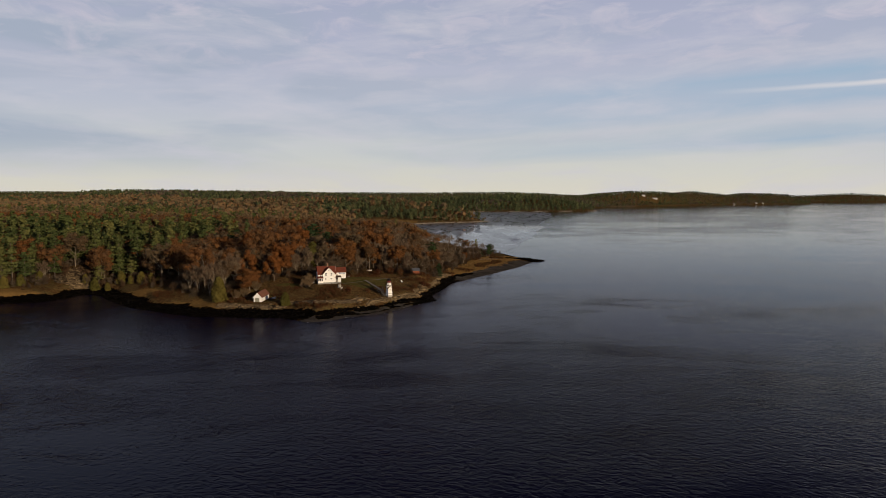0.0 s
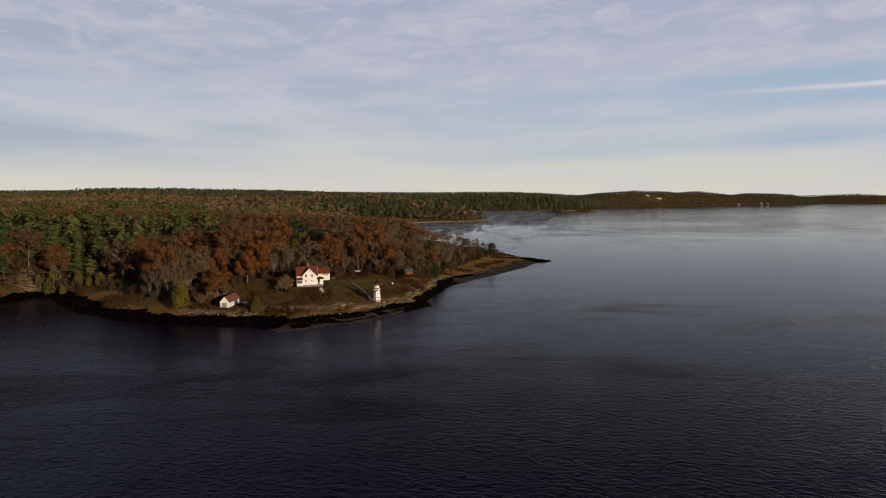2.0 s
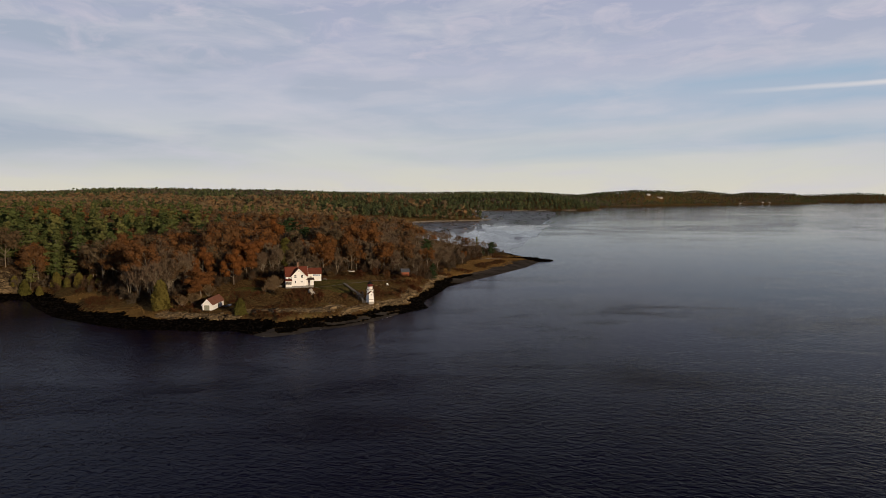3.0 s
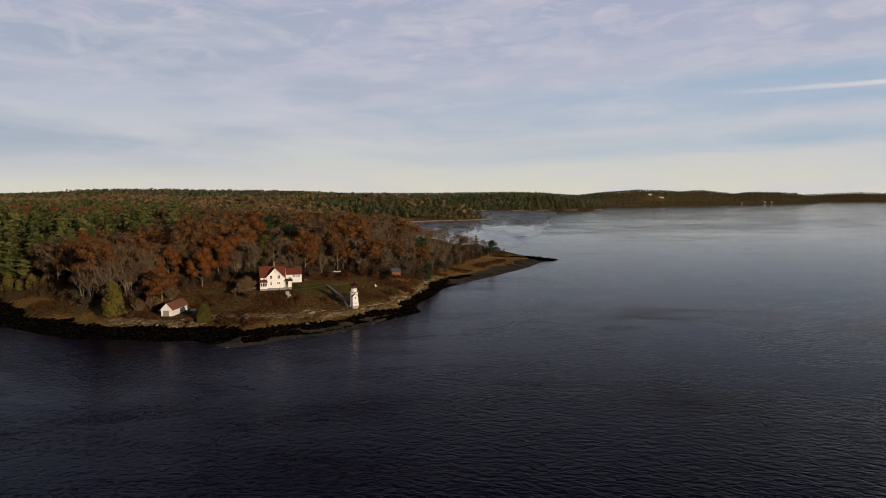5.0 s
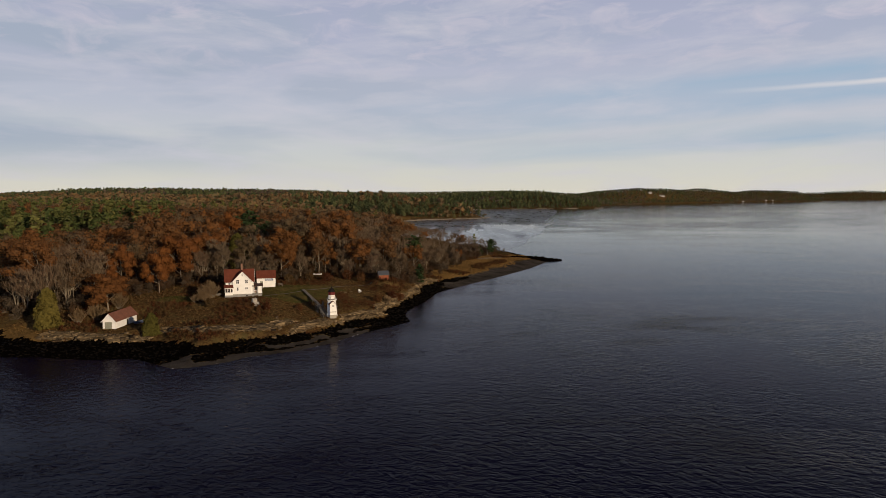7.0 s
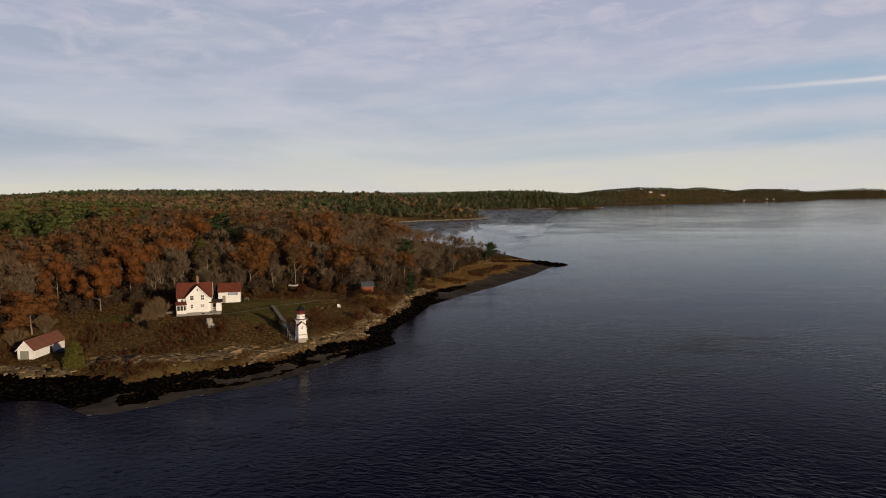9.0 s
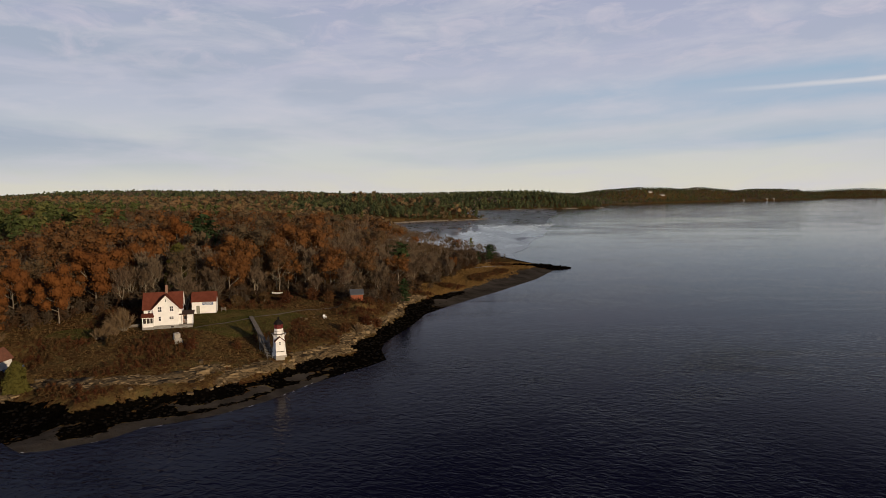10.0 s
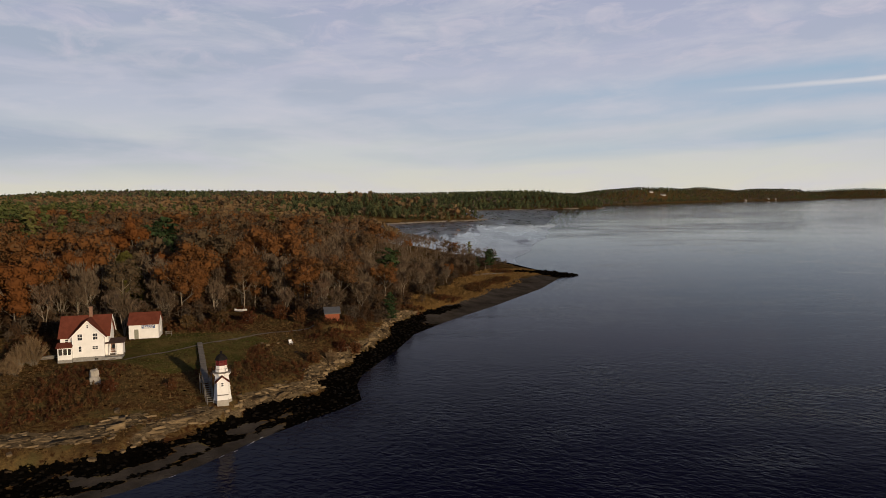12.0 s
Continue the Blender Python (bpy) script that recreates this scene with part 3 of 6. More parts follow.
def leaf_cards(rng, centres, size, out=None, flat=0.0, aspect=1.0, loose=0.6):
    """Small bent leaf clumps round the centres, turned outwards, two faces each."""
    n = len(centres)
    face = rng.normal(size=(n, 3))
    if out is not None:
        face = face * loose + out / (np.linalg.norm(out, axis=1)[:, None] + 1e-9)
    face[:, 2] += flat
    face /= np.linalg.norm(face, axis=1)[:, None] + 1e-9
    a = np.cross(face, rng.normal(size=(n, 3)))
    a /= np.linalg.norm(a, axis=1)[:, None] + 1e-9
    b = np.cross(face, a)
    s = (size * rng.uniform(0.6, 1.35, n))[:, None]
    c = face * s * 0.3
    a, b = a * s * aspect, b * s
    V = np.stack([centres - a, centres + b * 0.8 + c, centres + a, centres - b * 0.8 + c], 1).reshape(-1, 3)
    F = np.arange(4 * n).reshape(n, 4)
    return V, F


def limb_paths(rng, height, crown_from, spread, n_limbs, levels, r0, lift=0.55):
    """Trunk, limbs and branches of a broadleaf tree; also the branch ends."""
    lean = rng.normal(0, 0.03, 2)
    top = np.array([lean[0] * height, lean[1] * height, height * 0.86])
    trunk = [((0, 0, -0.4), r0 * 1.25), ((0, 0, height * 0.1), r0)]
    for k in range(1, 5):
        f = k / 4
        trunk.append((tuple(np.array([top[0] * f + rng.normal(0, 0.12), top[1] * f + rng.normal(0, 0.12), height * (0.1 + 0.76 * f)])), r0 * (1 - 0.86 * f)))
    paths, tips = [trunk], []

    def grow(p, way, length, r, level):
        mid = p + way * length * 0.5 + rng.normal(0, 0.06 * length, 3)
        w2 = way + rng.normal(0, 0.16, 3) + np.array([0, 0, 0.16])
        w2 /= np.linalg.norm(w2)
        end = mid + w2 * length * 0.5
        paths.append([(tuple(p), r), (tuple(mid), r * 0.68), (tuple(end), r * 0.26)])
        tips.append(end), tips.append(mid * 0.4 + end * 0.6)
        if level > 0:
            for _ in range(rng.integers(3, 5)):
                f = rng.uniform(0.35, 1.0)
                q = p + (end - p) * f
                w = way + rng.normal(0, 0.55, 3) + np.array([0, 0, 0.25])
                w /= np.linalg.norm(w)
                grow(q, w, length * rng.uniform(0.42, 0.62), r * 0.45, level - 1)
    for k in range(n_limbs):
        f = crown_from + (0.95 - crown_from) * (k + rng.uniform(0, 0.7)) / n_limbs
        ang = k * 2.4 + rng.uniform(-0.5, 0.5)
        p = np.array([top[0] * f, top[1] * f, height * 0.86 * f + 0.1 * height * (1 - f)])
        rise = lift + 0.6 * f
        way = np.array([math.cos(ang), math.sin(ang), rise])
        way /= np.linalg.norm(way)
        reach = spread * rng.uniform(0.75, 1.1) * (1.0 - 0.45 * max(0.0, f - 0.55) / 0.45)
        grow(p, way, reach, r0 * (0.5 - 0.3 * f), levels)
    return paths, np.array(tips)


def make_tree(name, trunk_paths, crown, mats, label, category, group):
    ob = thing(name, Matrix.Translation((0, 0, -500)), label, category, group)
    V, F = tubes(trunk_paths, 4)
    part("trunk", np_mesh("trunk", V, F, mats[0]), None, ob)
    if crown is not None:
        V, F = crown
        part("crown", np_mesh("crown", V, F, mats[1]), None, ob)
    return ob


def lump_quads(sizes, centres):
    """Rounded leafy masses, 24 faces each, with faces apart from one another."""
    g = np.linspace(-1, 1, 3)
    quads_ = []
    for axis in range(3):
        for sign in (-1, 1):
            for a in range(2):
                for b in range(2):
                    q = np.zeros((4, 3))
                    q[:, axis] = sign
                    q[:, (axis + 1) % 3] = (g[a], g[a + 1], g[a + 1], g[a])
                    q[:, (axis + 2) % 3] = (g[b], g[b], g[b + 1], g[b + 1])
                    quads_.append(q / np.linalg.norm(q, axis=1)[:, None])
    unit = np.array(quads_).reshape(-1, 3)
    V = []
    for k, (r, c) in enumerate(zip(sizes, centres)):
        bumpy = 1 + 0.16 * np.sin(unit @ np.array([3.1, 2.3, 1.7]) * 2 + k * 1.9)
        V.append(unit * bumpy[:, None] * r * np.array([1, 1, 0.82]) + c)
    V = np.concatenate(V)
    return V, np.arange(len(V)).reshape(-1, 4)


def oak_parts(seed, height=12.5, spread=4.6, cards=1250, size=0.46, levels=1, lobes_most=24, body=0.7, bole=0.26):
    rng = np.random.default_rng(seed)
    paths, tips = limb_paths(rng, height, bole, spread, 9, levels, 0.24)
    # leaves gather in lobes round the outer branches
    outer = tips[np.argsort(-(np.hypot(tips[:, 0], tips[:, 1]) + 0.8 * (tips[:, 2] - height * 0.45)))]
    lobes = [outer[0]]
    for p in outer:
        if min(np.linalg.norm(p - q) for q in lobes) > spread * (0.34 if lobes_most > 14 else 0.46) and len(lobes) < lobes_most:
            lobes.append(p)
    lobes = np.array(lobes)
    which = rng.integers(0, len(lobes), cards)
    girth = rng.uniform(0.26, 0.42, len(lobes)) * spread * (1.0 if lobes_most > 14 else 1.25)
    puff = rng.normal(0, 1, (cards, 3))
    puff /= np.linalg.norm(puff, axis=1)[:, None] + 1e-9
    c = lobes[which] + puff * (girth[which] * rng.uniform(0.55, 1.08, cards) ** 0.6)[:, None] * np.array([1, 1, 0.82])
    heart = c - np.array([0, 0, height * 0.5])
    heart /= np.linalg.norm(heart, axis=1)[:, None] + 1e-9
    V, F = leaf_cards(rng, c, size, puff + 0.6 * heart, loose=0.45)
    if body:
        bv, bf = lump_quads(girth * body, lobes)
        V, F = np.concatenate([V, bv]), np.concatenate([F, bf + len(V)])
    return paths, (V, F)


def bare_parts(seed, height=11.0, spread=3.8, twigs=900, levels=2, w=0.024, stems=2):
    """A leafless hardwood: a few stems rising in a fan, with fine upright twigs."""
    rng = np.random.default_rng(seed)
    paths, tips = [], []
    for k in range(stems):
        ps, ts = limb_paths(rng, height * rng.uniform(0.85, 1.05), 0.2, spread * (0.9 if stems > 1 else 1.0), 9 if stems == 1 else 6, levels, 0.17 if stems > 1 else 0.2, 1.35)
        ang, lean = k * 6.283 / stems + rng.uniform(-0.5, 0.5), (0.16 if stems > 1 else 0.0) * rng.uniform(0.5, 1.4)
        tilt = np.array([math.cos(ang) * lean, math.sin(ang) * lean])
        for path in ps:
            paths.append([((p[0] + tilt[0] * p[2], p[1] + tilt[1] * p[2], p[2]), r) for p, r in path])
        tips.append(ts + np.column_stack([ts[:, 2] * tilt[0], ts[:, 2] * tilt[1], np.zeros(len(ts))]))
    tips = np.concatenate(tips)
    p = tips[rng.integers(0, len(tips), twigs)] + rng.normal(0, 0.3, (twigs, 3))
    way = rng.normal(0, 0.5, (twigs, 3)) + np.array([0, 0, 0.9]) + (p - np.array([0, 0, height * 0.5])) / height
    way /= np.linalg.norm(way, axis=1)[:, None]
    length = rng.uniform(0.6, 1.6, twigs)[:, None]
    side = np.cross(way, rng.normal(size=(twigs, 3)))
    side /= np.linalg.norm(side, axis=1)[:, None]
    kink = p + way * length * 0.5 + rng.normal(0, 0.1, (twigs, 3))
    V = np.stack([p - side * w, p + side * w, kink + side * w * 0.8, p + way * length], 1).reshape(-1, 3)
    F = np.arange(4 * twigs).reshape(-1, 4)
    return paths, (V, F)


def pine_parts(seed, height=14.0, spread=3.2, cards=1100, size=0.5, crown_from=0.25, ragged=0.35, dome=False):
    """A white pine: straight stem, whorls of flat plumes, uneven outline."""
    rng = np.random.default_rng(seed)
    paths = [[((0, 0, -0.4), 0.26), ((0.05, 0, height * 0.5), 0.16), ((0, 0.05, height * 0.98), 0.03)]]
    C, O = [], []
    whorls = max(9, int(height * 0.62))
    for k in range(whorls):
        f = crown_from + (1 - crown_from) * (k + 0.5) / whorls
        reach = spread * ((1 - f) / (1 - crown_from)) ** 0.62 * min(1, 0.55 + (f - crown_from) * 4) * rng.uniform(1 - ragged, 1 + ragged * 0.6) + 0.25
        if dome:
            reach = spread * math.sqrt(max(0.05, 1 - ((f - 0.55) / 0.5) ** 2)) * rng.uniform(1 - ragged, 1 + ragged * 0.5)
        for b in range(6):
            ang = b * 1.047 + k * 0.5 + rng.uniform(-0.45, 0.45)
            far_ = reach * (rng.uniform(0.25, 0.6) if rng.uniform() < 0.22 else rng.uniform(0.75, 1.25))
            drop = rng.normal(0, 0.045) * height
            end = np.array([math.cos(ang) * far_, math.sin(ang) * far_, height * f + far_ * 0.16 + drop])
            root = np.array([0, 0, height * f - 0.1 + drop])
            if reach > 0.9:
                paths.append([(tuple(root), 0.05), (tuple(end), 0.012)])
            m = max(2, int(cards / (whorls * 6)))
            t = rng.uniform(0.25, 1.08, m)[:, None]
            C.append(root + (end - root) * t + rng.normal(0, 1, (m, 3)) * np.array([0.30, 0.30, 0.09]) * (0.5 + 0.3 * reach))
            O.append(np.tile([math.cos(ang), math.sin(ang), 0.3], (m, 1)))
    C, O = np.concatenate(C), np.concatenate(O)
    return paths, leaf_cards(rng, C, size, O, 1.1, 1.5)


def cedar_parts(seed, height=6.5, spread=1.9, cards=1300, size=0.26):
    rng = np.random.default_rng(seed)
    f = rng.uniform(0, 1, cards) ** 1.1
    ang = rng.uniform(0, 2 * math.pi, cards)
    r = spread * np.sqrt(np.maximum(0, 1 - f ** 1.5)) * (0.78 + 0.13 * np.sin(ang * 3 + f * 7) + 0.1 * np.sin(ang * 5 - f * 11) + rng.uniform(-0.2, 0.12, cards)) + 0.05
    C = np.stack([np.cos(ang) * r, np.sin(ang) * r, 0.25 + f * (height - 0.3)], 1)
    O = np.stack([np.cos(ang), np.sin(ang), np.full(cards, 0.8)], 1)
    return [[((0, 0, -0.3), 0.16), ((0, 0, height * 0.9), 0.03)]], leaf_cards(rng, C, size, O, 0.0, 1.4)


def shrub_parts(seed, height=2.2, spread=1.6, stems=16, cards=420, size=0.16, slim=1.6):
    """A many-stemmed bush."""
    rng = np.random.default_rng(seed)
    paths, tips = [], []
    for k in range(stems):
        ang, lean = rng.uniform(0, 2 * math.pi), rng.uniform(0.1, 1.0)
        end = np.array([math.cos(ang) * spread * lean, math.sin(ang) * spread * lean, height * (1.05 - 0.45 * lean * lean)])
        mid = end * np.array([0.4, 0.4, 0.55]) + rng.normal(0, 0.08, 3)
        paths.append([((0.1 * math.cos(ang), 0.1 * math.sin(ang), -0.2), 0.035), (tuple(mid), 0.025), (tuple(end), 0.008)])
        tips += [mid, end, (mid + end) / 2]
    tips = np.array(tips)
    C = tips[rng.integers(0, len(tips), cards)] + rng.normal(0, 0.24 * spread / 1.6, (cards, 3))
    C[:, 2] = np.abs(C[:, 2])
    n_low = cards // 4      # a skirt of low twigs
    a, r = rng.uniform(0, 6.283, n_low), spread * np.sqrt(rng.uniform(0.02, 0.55, n_low))
    C[:n_low] = np.stack([np.cos(a) * r, np.sin(a) * r, height * rng.uniform(0.03, 0.4, n_low)], 1)
    return paths, leaf_cards(rng, C, size, None, 0.0, slim)


def fan_parts(seed, height=3.2, spread=2.0, stems=54, twigs=2600):
    """A leafless bush: many stems arching out of one stool, with fine upright twigs."""
    rng = np.random.default_rng(seed)
    paths, P, W = [], [], []
    for k in range(stems):
        ang, lean = k * 2.4 + rng.uniform(-0.3, 0.3), rng.uniform(0.05, 1.0) ** 0.7
        end = np.array([math.cos(ang) * spread * lean, math.sin(ang) * spread * lean, height * (1.0 - 0.42 * lean ** 2) * rng.uniform(0.85, 1.08)])
        foot = np.array([0.35 * lean * math.cos(ang), 0.35 * lean * math.sin(ang), -0.2])
        mid = foot + (end - foot) * np.array([0.42, 0.42, 0.55]) + rng.normal(0, 0.06, 3)
        paths.append([(tuple(foot), 0.03), (tuple(mid), 0.02), (tuple(end), 0.006)])
        n = twigs // stems
        f = rng.uniform(0.25, 1.0, n)[:, None]
        P.append(np.where(f < 0.5, foot + (mid - foot) * f * 2, mid + (end - mid) * (f * 2 - 1)))
        W.append(np.tile((end - mid) / np.linalg.norm(end - mid), (n, 1)) + rng.normal(0, 0.45, (n, 3)) + np.array([0, 0, 0.35]))
    P, W = np.concatenate(P), np.concatenate(W)
    n = len(P)
    W /= np.linalg.norm(W, axis=1)[:, None]
    side = np.cross(W, rng.normal(size=(n, 3)))
    side *= 0.016 / np.linalg.norm(side, axis=1)[:, None]
    length = rng.uniform(0.3, 0.8, n)[:, None]
    V = np.stack([P - side, P + side, P + W * length * 0.5 + side * 0.8 + rng.normal(0, 0.03, (n, 3)), P + W * length], 1).reshape(-1, 3)
    return paths, (V, np.arange(4 * n).reshape(-1, 4))


# low cedars along the western inlet
TREELINE_WEST = [(-171, 13), (-166, 17), (-164, 28), (-147, 36), (-141, 33), (-134, 31), (-130, 36), (-118, 31), (-108, 26), (-176, 12), (-182, 9), (-113, 30), (-124, 33), (-189, 6)]

# the edge of the woods, from the western inlet round to the spit
TREELINE = [(-300, -18), (-200, -4), (-174, 9), (-165, 17), (-160, 32), (-157, 47), (-149, 47), (-145, 36), (-132, 36), (-119, 35), (-103, 22), (-90, 10), (-78, -2), (-69, -3), (-62, 10), (-56, 22), (-45, 32), (-34, 37), (-24, 47), (-15, 63.5),
            (-4, 63), (7, 58.5), (14, 64), (15, 80), (22, 108), (29, 138), (38, 168), (47, 192), (56, 212), (62, 240), (50, 290), (0, 350), (-50, 450), (-130, 560), (-160, 660)]


def wood_depth(x, y):
    """How far a place lies behind the edge of the woods (negative: in the open)."""
    x, y = np.asarray(x, dtype=float), np.asarray(y, dtype=float)
    best, side = np.full(x.shape, 1e9), np.zeros(x.shape)
    pts = np.array(TREELINE)
    for (ax, ay), (bx, by) in zip(pts, pts[1:]):
        dx, dy = bx - ax, by - ay
        t = np.clip(((x - ax) * dx + (y - ay) * dy) / (dx * dx + dy * dy), 0, 1)
        dist = np.hypot(x - ax - t * dx, y - ay - t * dy)
        cross = dx * (y - ay) - dy * (x - ax)
        closer = dist < best
        best, side = np.where(closer, dist, best), np.where(closer, np.sign(cross), side)
    return best * side


def scatter(rng, x0, x1, y0, y1, step, jitter=0.46):
    xs, ys = np.meshgrid(np.arange(x0, x1, step), np.arange(y0, y1, step))
    xs = xs + (np.arange(xs.shape[0]) % 2)[:, None] * step * 0.5
    return (xs + rng.uniform(-jitter, jitter, xs.shape) * step).ravel(), (ys + rng.uniform(-jitter, jitter, ys.shape) * step).ravel()


# great oaks that stand out of the woods: x, y, width of the crown, height
GREAT_OAKS = [(-52.5, 33.1, 12.4, 13.0), (-52.2, 16.3, 9.0, 11.0), (-57.4, -3.1, 12.5, 9.0), (-51.5, 54.5, 9.0, 12.5), (-65.6, 21.6, 8.5, 11.5), (-95.6, 80.0, 13.5, 13.5), (-82.0, 84.0, 10.0, 14.5),
              (-58.0, 98.0, 11.5, 16.0), (-45.3, 124.2, 9.5, 13.0), (-35.6, 71.9, 9.5, 11.5), (-23.5, 91.9, 8.5, 11.5), (-22.6, 142.2, 9.0, 12.5), (-1.3, 107.1, 6.5, 8.5), (5.3, 117.1, 7.0, 7.2)]
OAK_LABEL = "broad oak holding russet and brown autumn leaves in the woods"
BARE_LABEL = "leafless grey hardwood tree with fine twigs at the woods"
PINE_LABEL = "dark green ragged pine among bare hardwoods"
oaks = [make_tree("oak_tree", *oak_parts(10 + k, (12.0, 14.0, 10.5, 13.0, 14.5)[k], (5.0, 5.7, 5.0, 5.9, 5.4)[k], 2700, 0.215, 1, 24, 0.52), (M_PALEBARK, M_OAK), OAK_LABEL, "tree", "russet oaks of the near woods") for k in range(5)]
bares = [make_tree("bare_tree", *bare_parts(30 + k, (10.5, 12.0, 8.5, 11.5)[k], (3.2, 3.6, 3.0, 3.8)[k], 1100, (2, 1, 1, 1)[k], 0.026, (1, 2, 3, 4)[k]), (M_PALEBARK, M_TWIG), BARE_LABEL, "tree", "bare hardwoods of the near woods") for k in range(4)]
pines = [make_tree("pine_tree", *pine_parts(50 + k, (15.5, 13.0, 17.0, 13.0)[k], (3.2, 2.9, 3.3, 4.0)[k], 1500, 0.32, 0.22, 0.5), (M_BARK, M_PINE), PINE_LABEL, "tree", "pines of the near woods") for k in range(4)]
used = set()


def plant(proto, x, y, scale=1.0, turn=0.0, label=""):
    """Stands a tree on the ground; the first call for a kind moves the pattern itself."""
    m = Matrix.Translation((x, y, ground_z(x, y))) @ Matrix.Rotation(turn, 4, "Z") @ Matrix.Diagonal((scale, scale, scale, 1))
    if proto.name in used:
        ob = copy_thing(proto, m)
        ob.scale = (scale,) * 3
    else:
        used.add(proto.name)
        proto.matrix_world = m
        ob = proto
    return tagged(ob, label)


def kinds_at(x, y, rng):
    """Shares of oak, bare hardwood and pine at a place."""
    n1, n2 = ripple(x, y, 23, 3), ripple(x, y, 60, 9)
    pine = 0.03 * smooth(-80, -110, x) + 0.60 * smooth(-98, -122, x + 8 * n1) * smooth(230, 130, y + 30 * n2) * smooth(-0.9, -0.3, n1) + 0.12 * smooth(260, 450, y + 50 * n2)
    pine = np.clip(pine + 0.10 * n2 * smooth(200, 300, y), 0.0, 0.93)
    bare = np.clip(0.60 + 0.14 * smooth(-40, -8, x + 10 * n1) * smooth(300, 220, y) + 0.10 * smooth(14, 2, wood_depth(x, y)) + 0.22 * n1, 0.08, 0.92)
    bare = bare * np.where(x < -100, 0.45, 1)
    r = rng.uniform(0, 1, np.shape(x))
    bare = np.where((y > 120) & (x > 4), 0.96, bare)
    return np.where(r < pine, 2, np.where((r - pine) / (1 - pine) < bare, 1, 0))


rng = np.random.default_rng(5)
tx, ty = scatter(rng, -175, 60, -10, 250, 6.3)
depth = wood_depth(tx, ty)
tz, td = land(tx, ty)
keep = (depth > 0.5) & (td > 5) & (tz > 1.6)
tx, ty, depth = tx[keep], ty[keep], depth[keep]
for px_, py_, r_ in ((-45, 66, 6.5), (-53.8, 110.7, 6), (-45.6, 112, 5), (14.5, 134, 6), (19.7, 75, 4)):
    open_ = (np.hypot(tx - px_, ty - py_) > r_) & ~((np.abs(tx - px_ - 0.35 * (py_ - ty)) < r_ * 0.8) & (ty < py_) & (ty > py_ - 15))
    tx, ty, depth = tx[open_], ty[open_], depth[open_]
for px_, py_, w_, _ in GREAT_OAKS:
    open_ = (np.hypot(tx - px_, ty - py_) > w_ * 0.48) & ~((np.abs(tx - px_ - 0.35 * (py_ - ty)) < w_ * 0.34) & (ty < py_) & (ty > py_ - 9))
    tx, ty, depth = tx[open_], ty[open_], depth[open_]
kind = kinds_at(tx, ty, rng)
singles = (depth < np.where(tx < -80, 22, 30)) & (ty < 190)
order = np.argsort(depth + 0.12 * np.maximum(ty, 0))
count = {0: 0, 1: 0, 2: 0}
alone = np.zeros(len(tx), dtype=bool)
for i in order:
    k = int(kind[i])
    if singles[i] and count[k] < (95, 110, 75)[k]:
        count[k] += 1
        alone[i] = True
        proto = (oaks, bares, pines)[k][int(rng.integers(0, (5, 4, 4)[k]))]
        low_edge = 0.72 + 0.28 * smooth(0, 18, depth[i]) if tx[i] > -60 else 0.9 + 0.1 * smooth(0, 12, depth[i])
        low_edge *= 1 - 0.42 * float(smooth(90, 180, ty[i])) * float(smooth(-20, 10, tx[i]))
        plant(proto, tx[i], ty[i], float(rng.uniform(0.8, 1.12) * low_edge * (1.2 if k == 2 and tx[i] < -95 else (1.0, 1.0, 1.0)[k]) * (float(rng.uniform(0.95, 1.28)) if k == 0 else 1.0)), float(rng.uniform(0, 6.28)))


great = [make_tree("oak_tree", *oak_parts(310 + k, 13.0, 5.6, 3900, 0.24, 1, 30, 0.70, 0.15), (M_PALEBARK, M_RUSSET), "great rounded oak with glowing russet leaves", "tree", "great russet oaks") for k in range(3)]
for k, (x, y, w, h) in enumerate(GREAT_OAKS):
    ob = plant(great[k % 3], x, y, 1.0, x * 0.9)
    ob.scale = (w / 12.6, w / 12.6, h / 13.4)


def woods(name, spots, protos, mat_t, mat_c, label, category):
    """Countless trees as one spread of crowns and one of stems: spots are x, y, scale, which."""
    Vc, Fc, Tc, Vt, Ft, nc, nt = [], [], [], [], [], 0, 0
    zs = land(spots[:, 0], spots[:, 1])[0]
    for (x, y, s, w), z in zip(spots, zs):
        (tv, tf), (cv, cf) = protos[int(w)]
        a = (x * 12.9898 + y * 78.233) % 6.283
        ca, sa = math.cos(a) * s, math.sin(a) * s
        rot = np.array([[ca, sa, 0], [-sa, ca, 0], [0, 0, s]])
        Vc.append(cv @ rot + (x, y, z)), Fc.append(cf + nc), Tc.append(np.full(len(cf), (x * 0.731 + y * 0.417) % 1.0))
        nc += len(cv)
        if tv is not None and len(tv):
            Vt.append(tv @ rot + (x, y, z)), Ft.append(tf + nt)
            nt += len(tv)
    base = tagged(new(name, np_mesh(name, np.concatenate(Vc), np.concatenate(Fc), mat_c, np.concatenate(Tc))), label, category, kind="stuff")
    if Vt:
        stems = new("stems", np_mesh("stems", np.concatenate(Vt), np.concatenate(Ft), mat_t))
        stems.parent = base
        tagged(stems, kind="stuff")
    return base


def low(parts_, sides=3, keep_paths=4):
    paths, crown = parts_
    return (tubes(paths[:keep_paths], sides), crown)


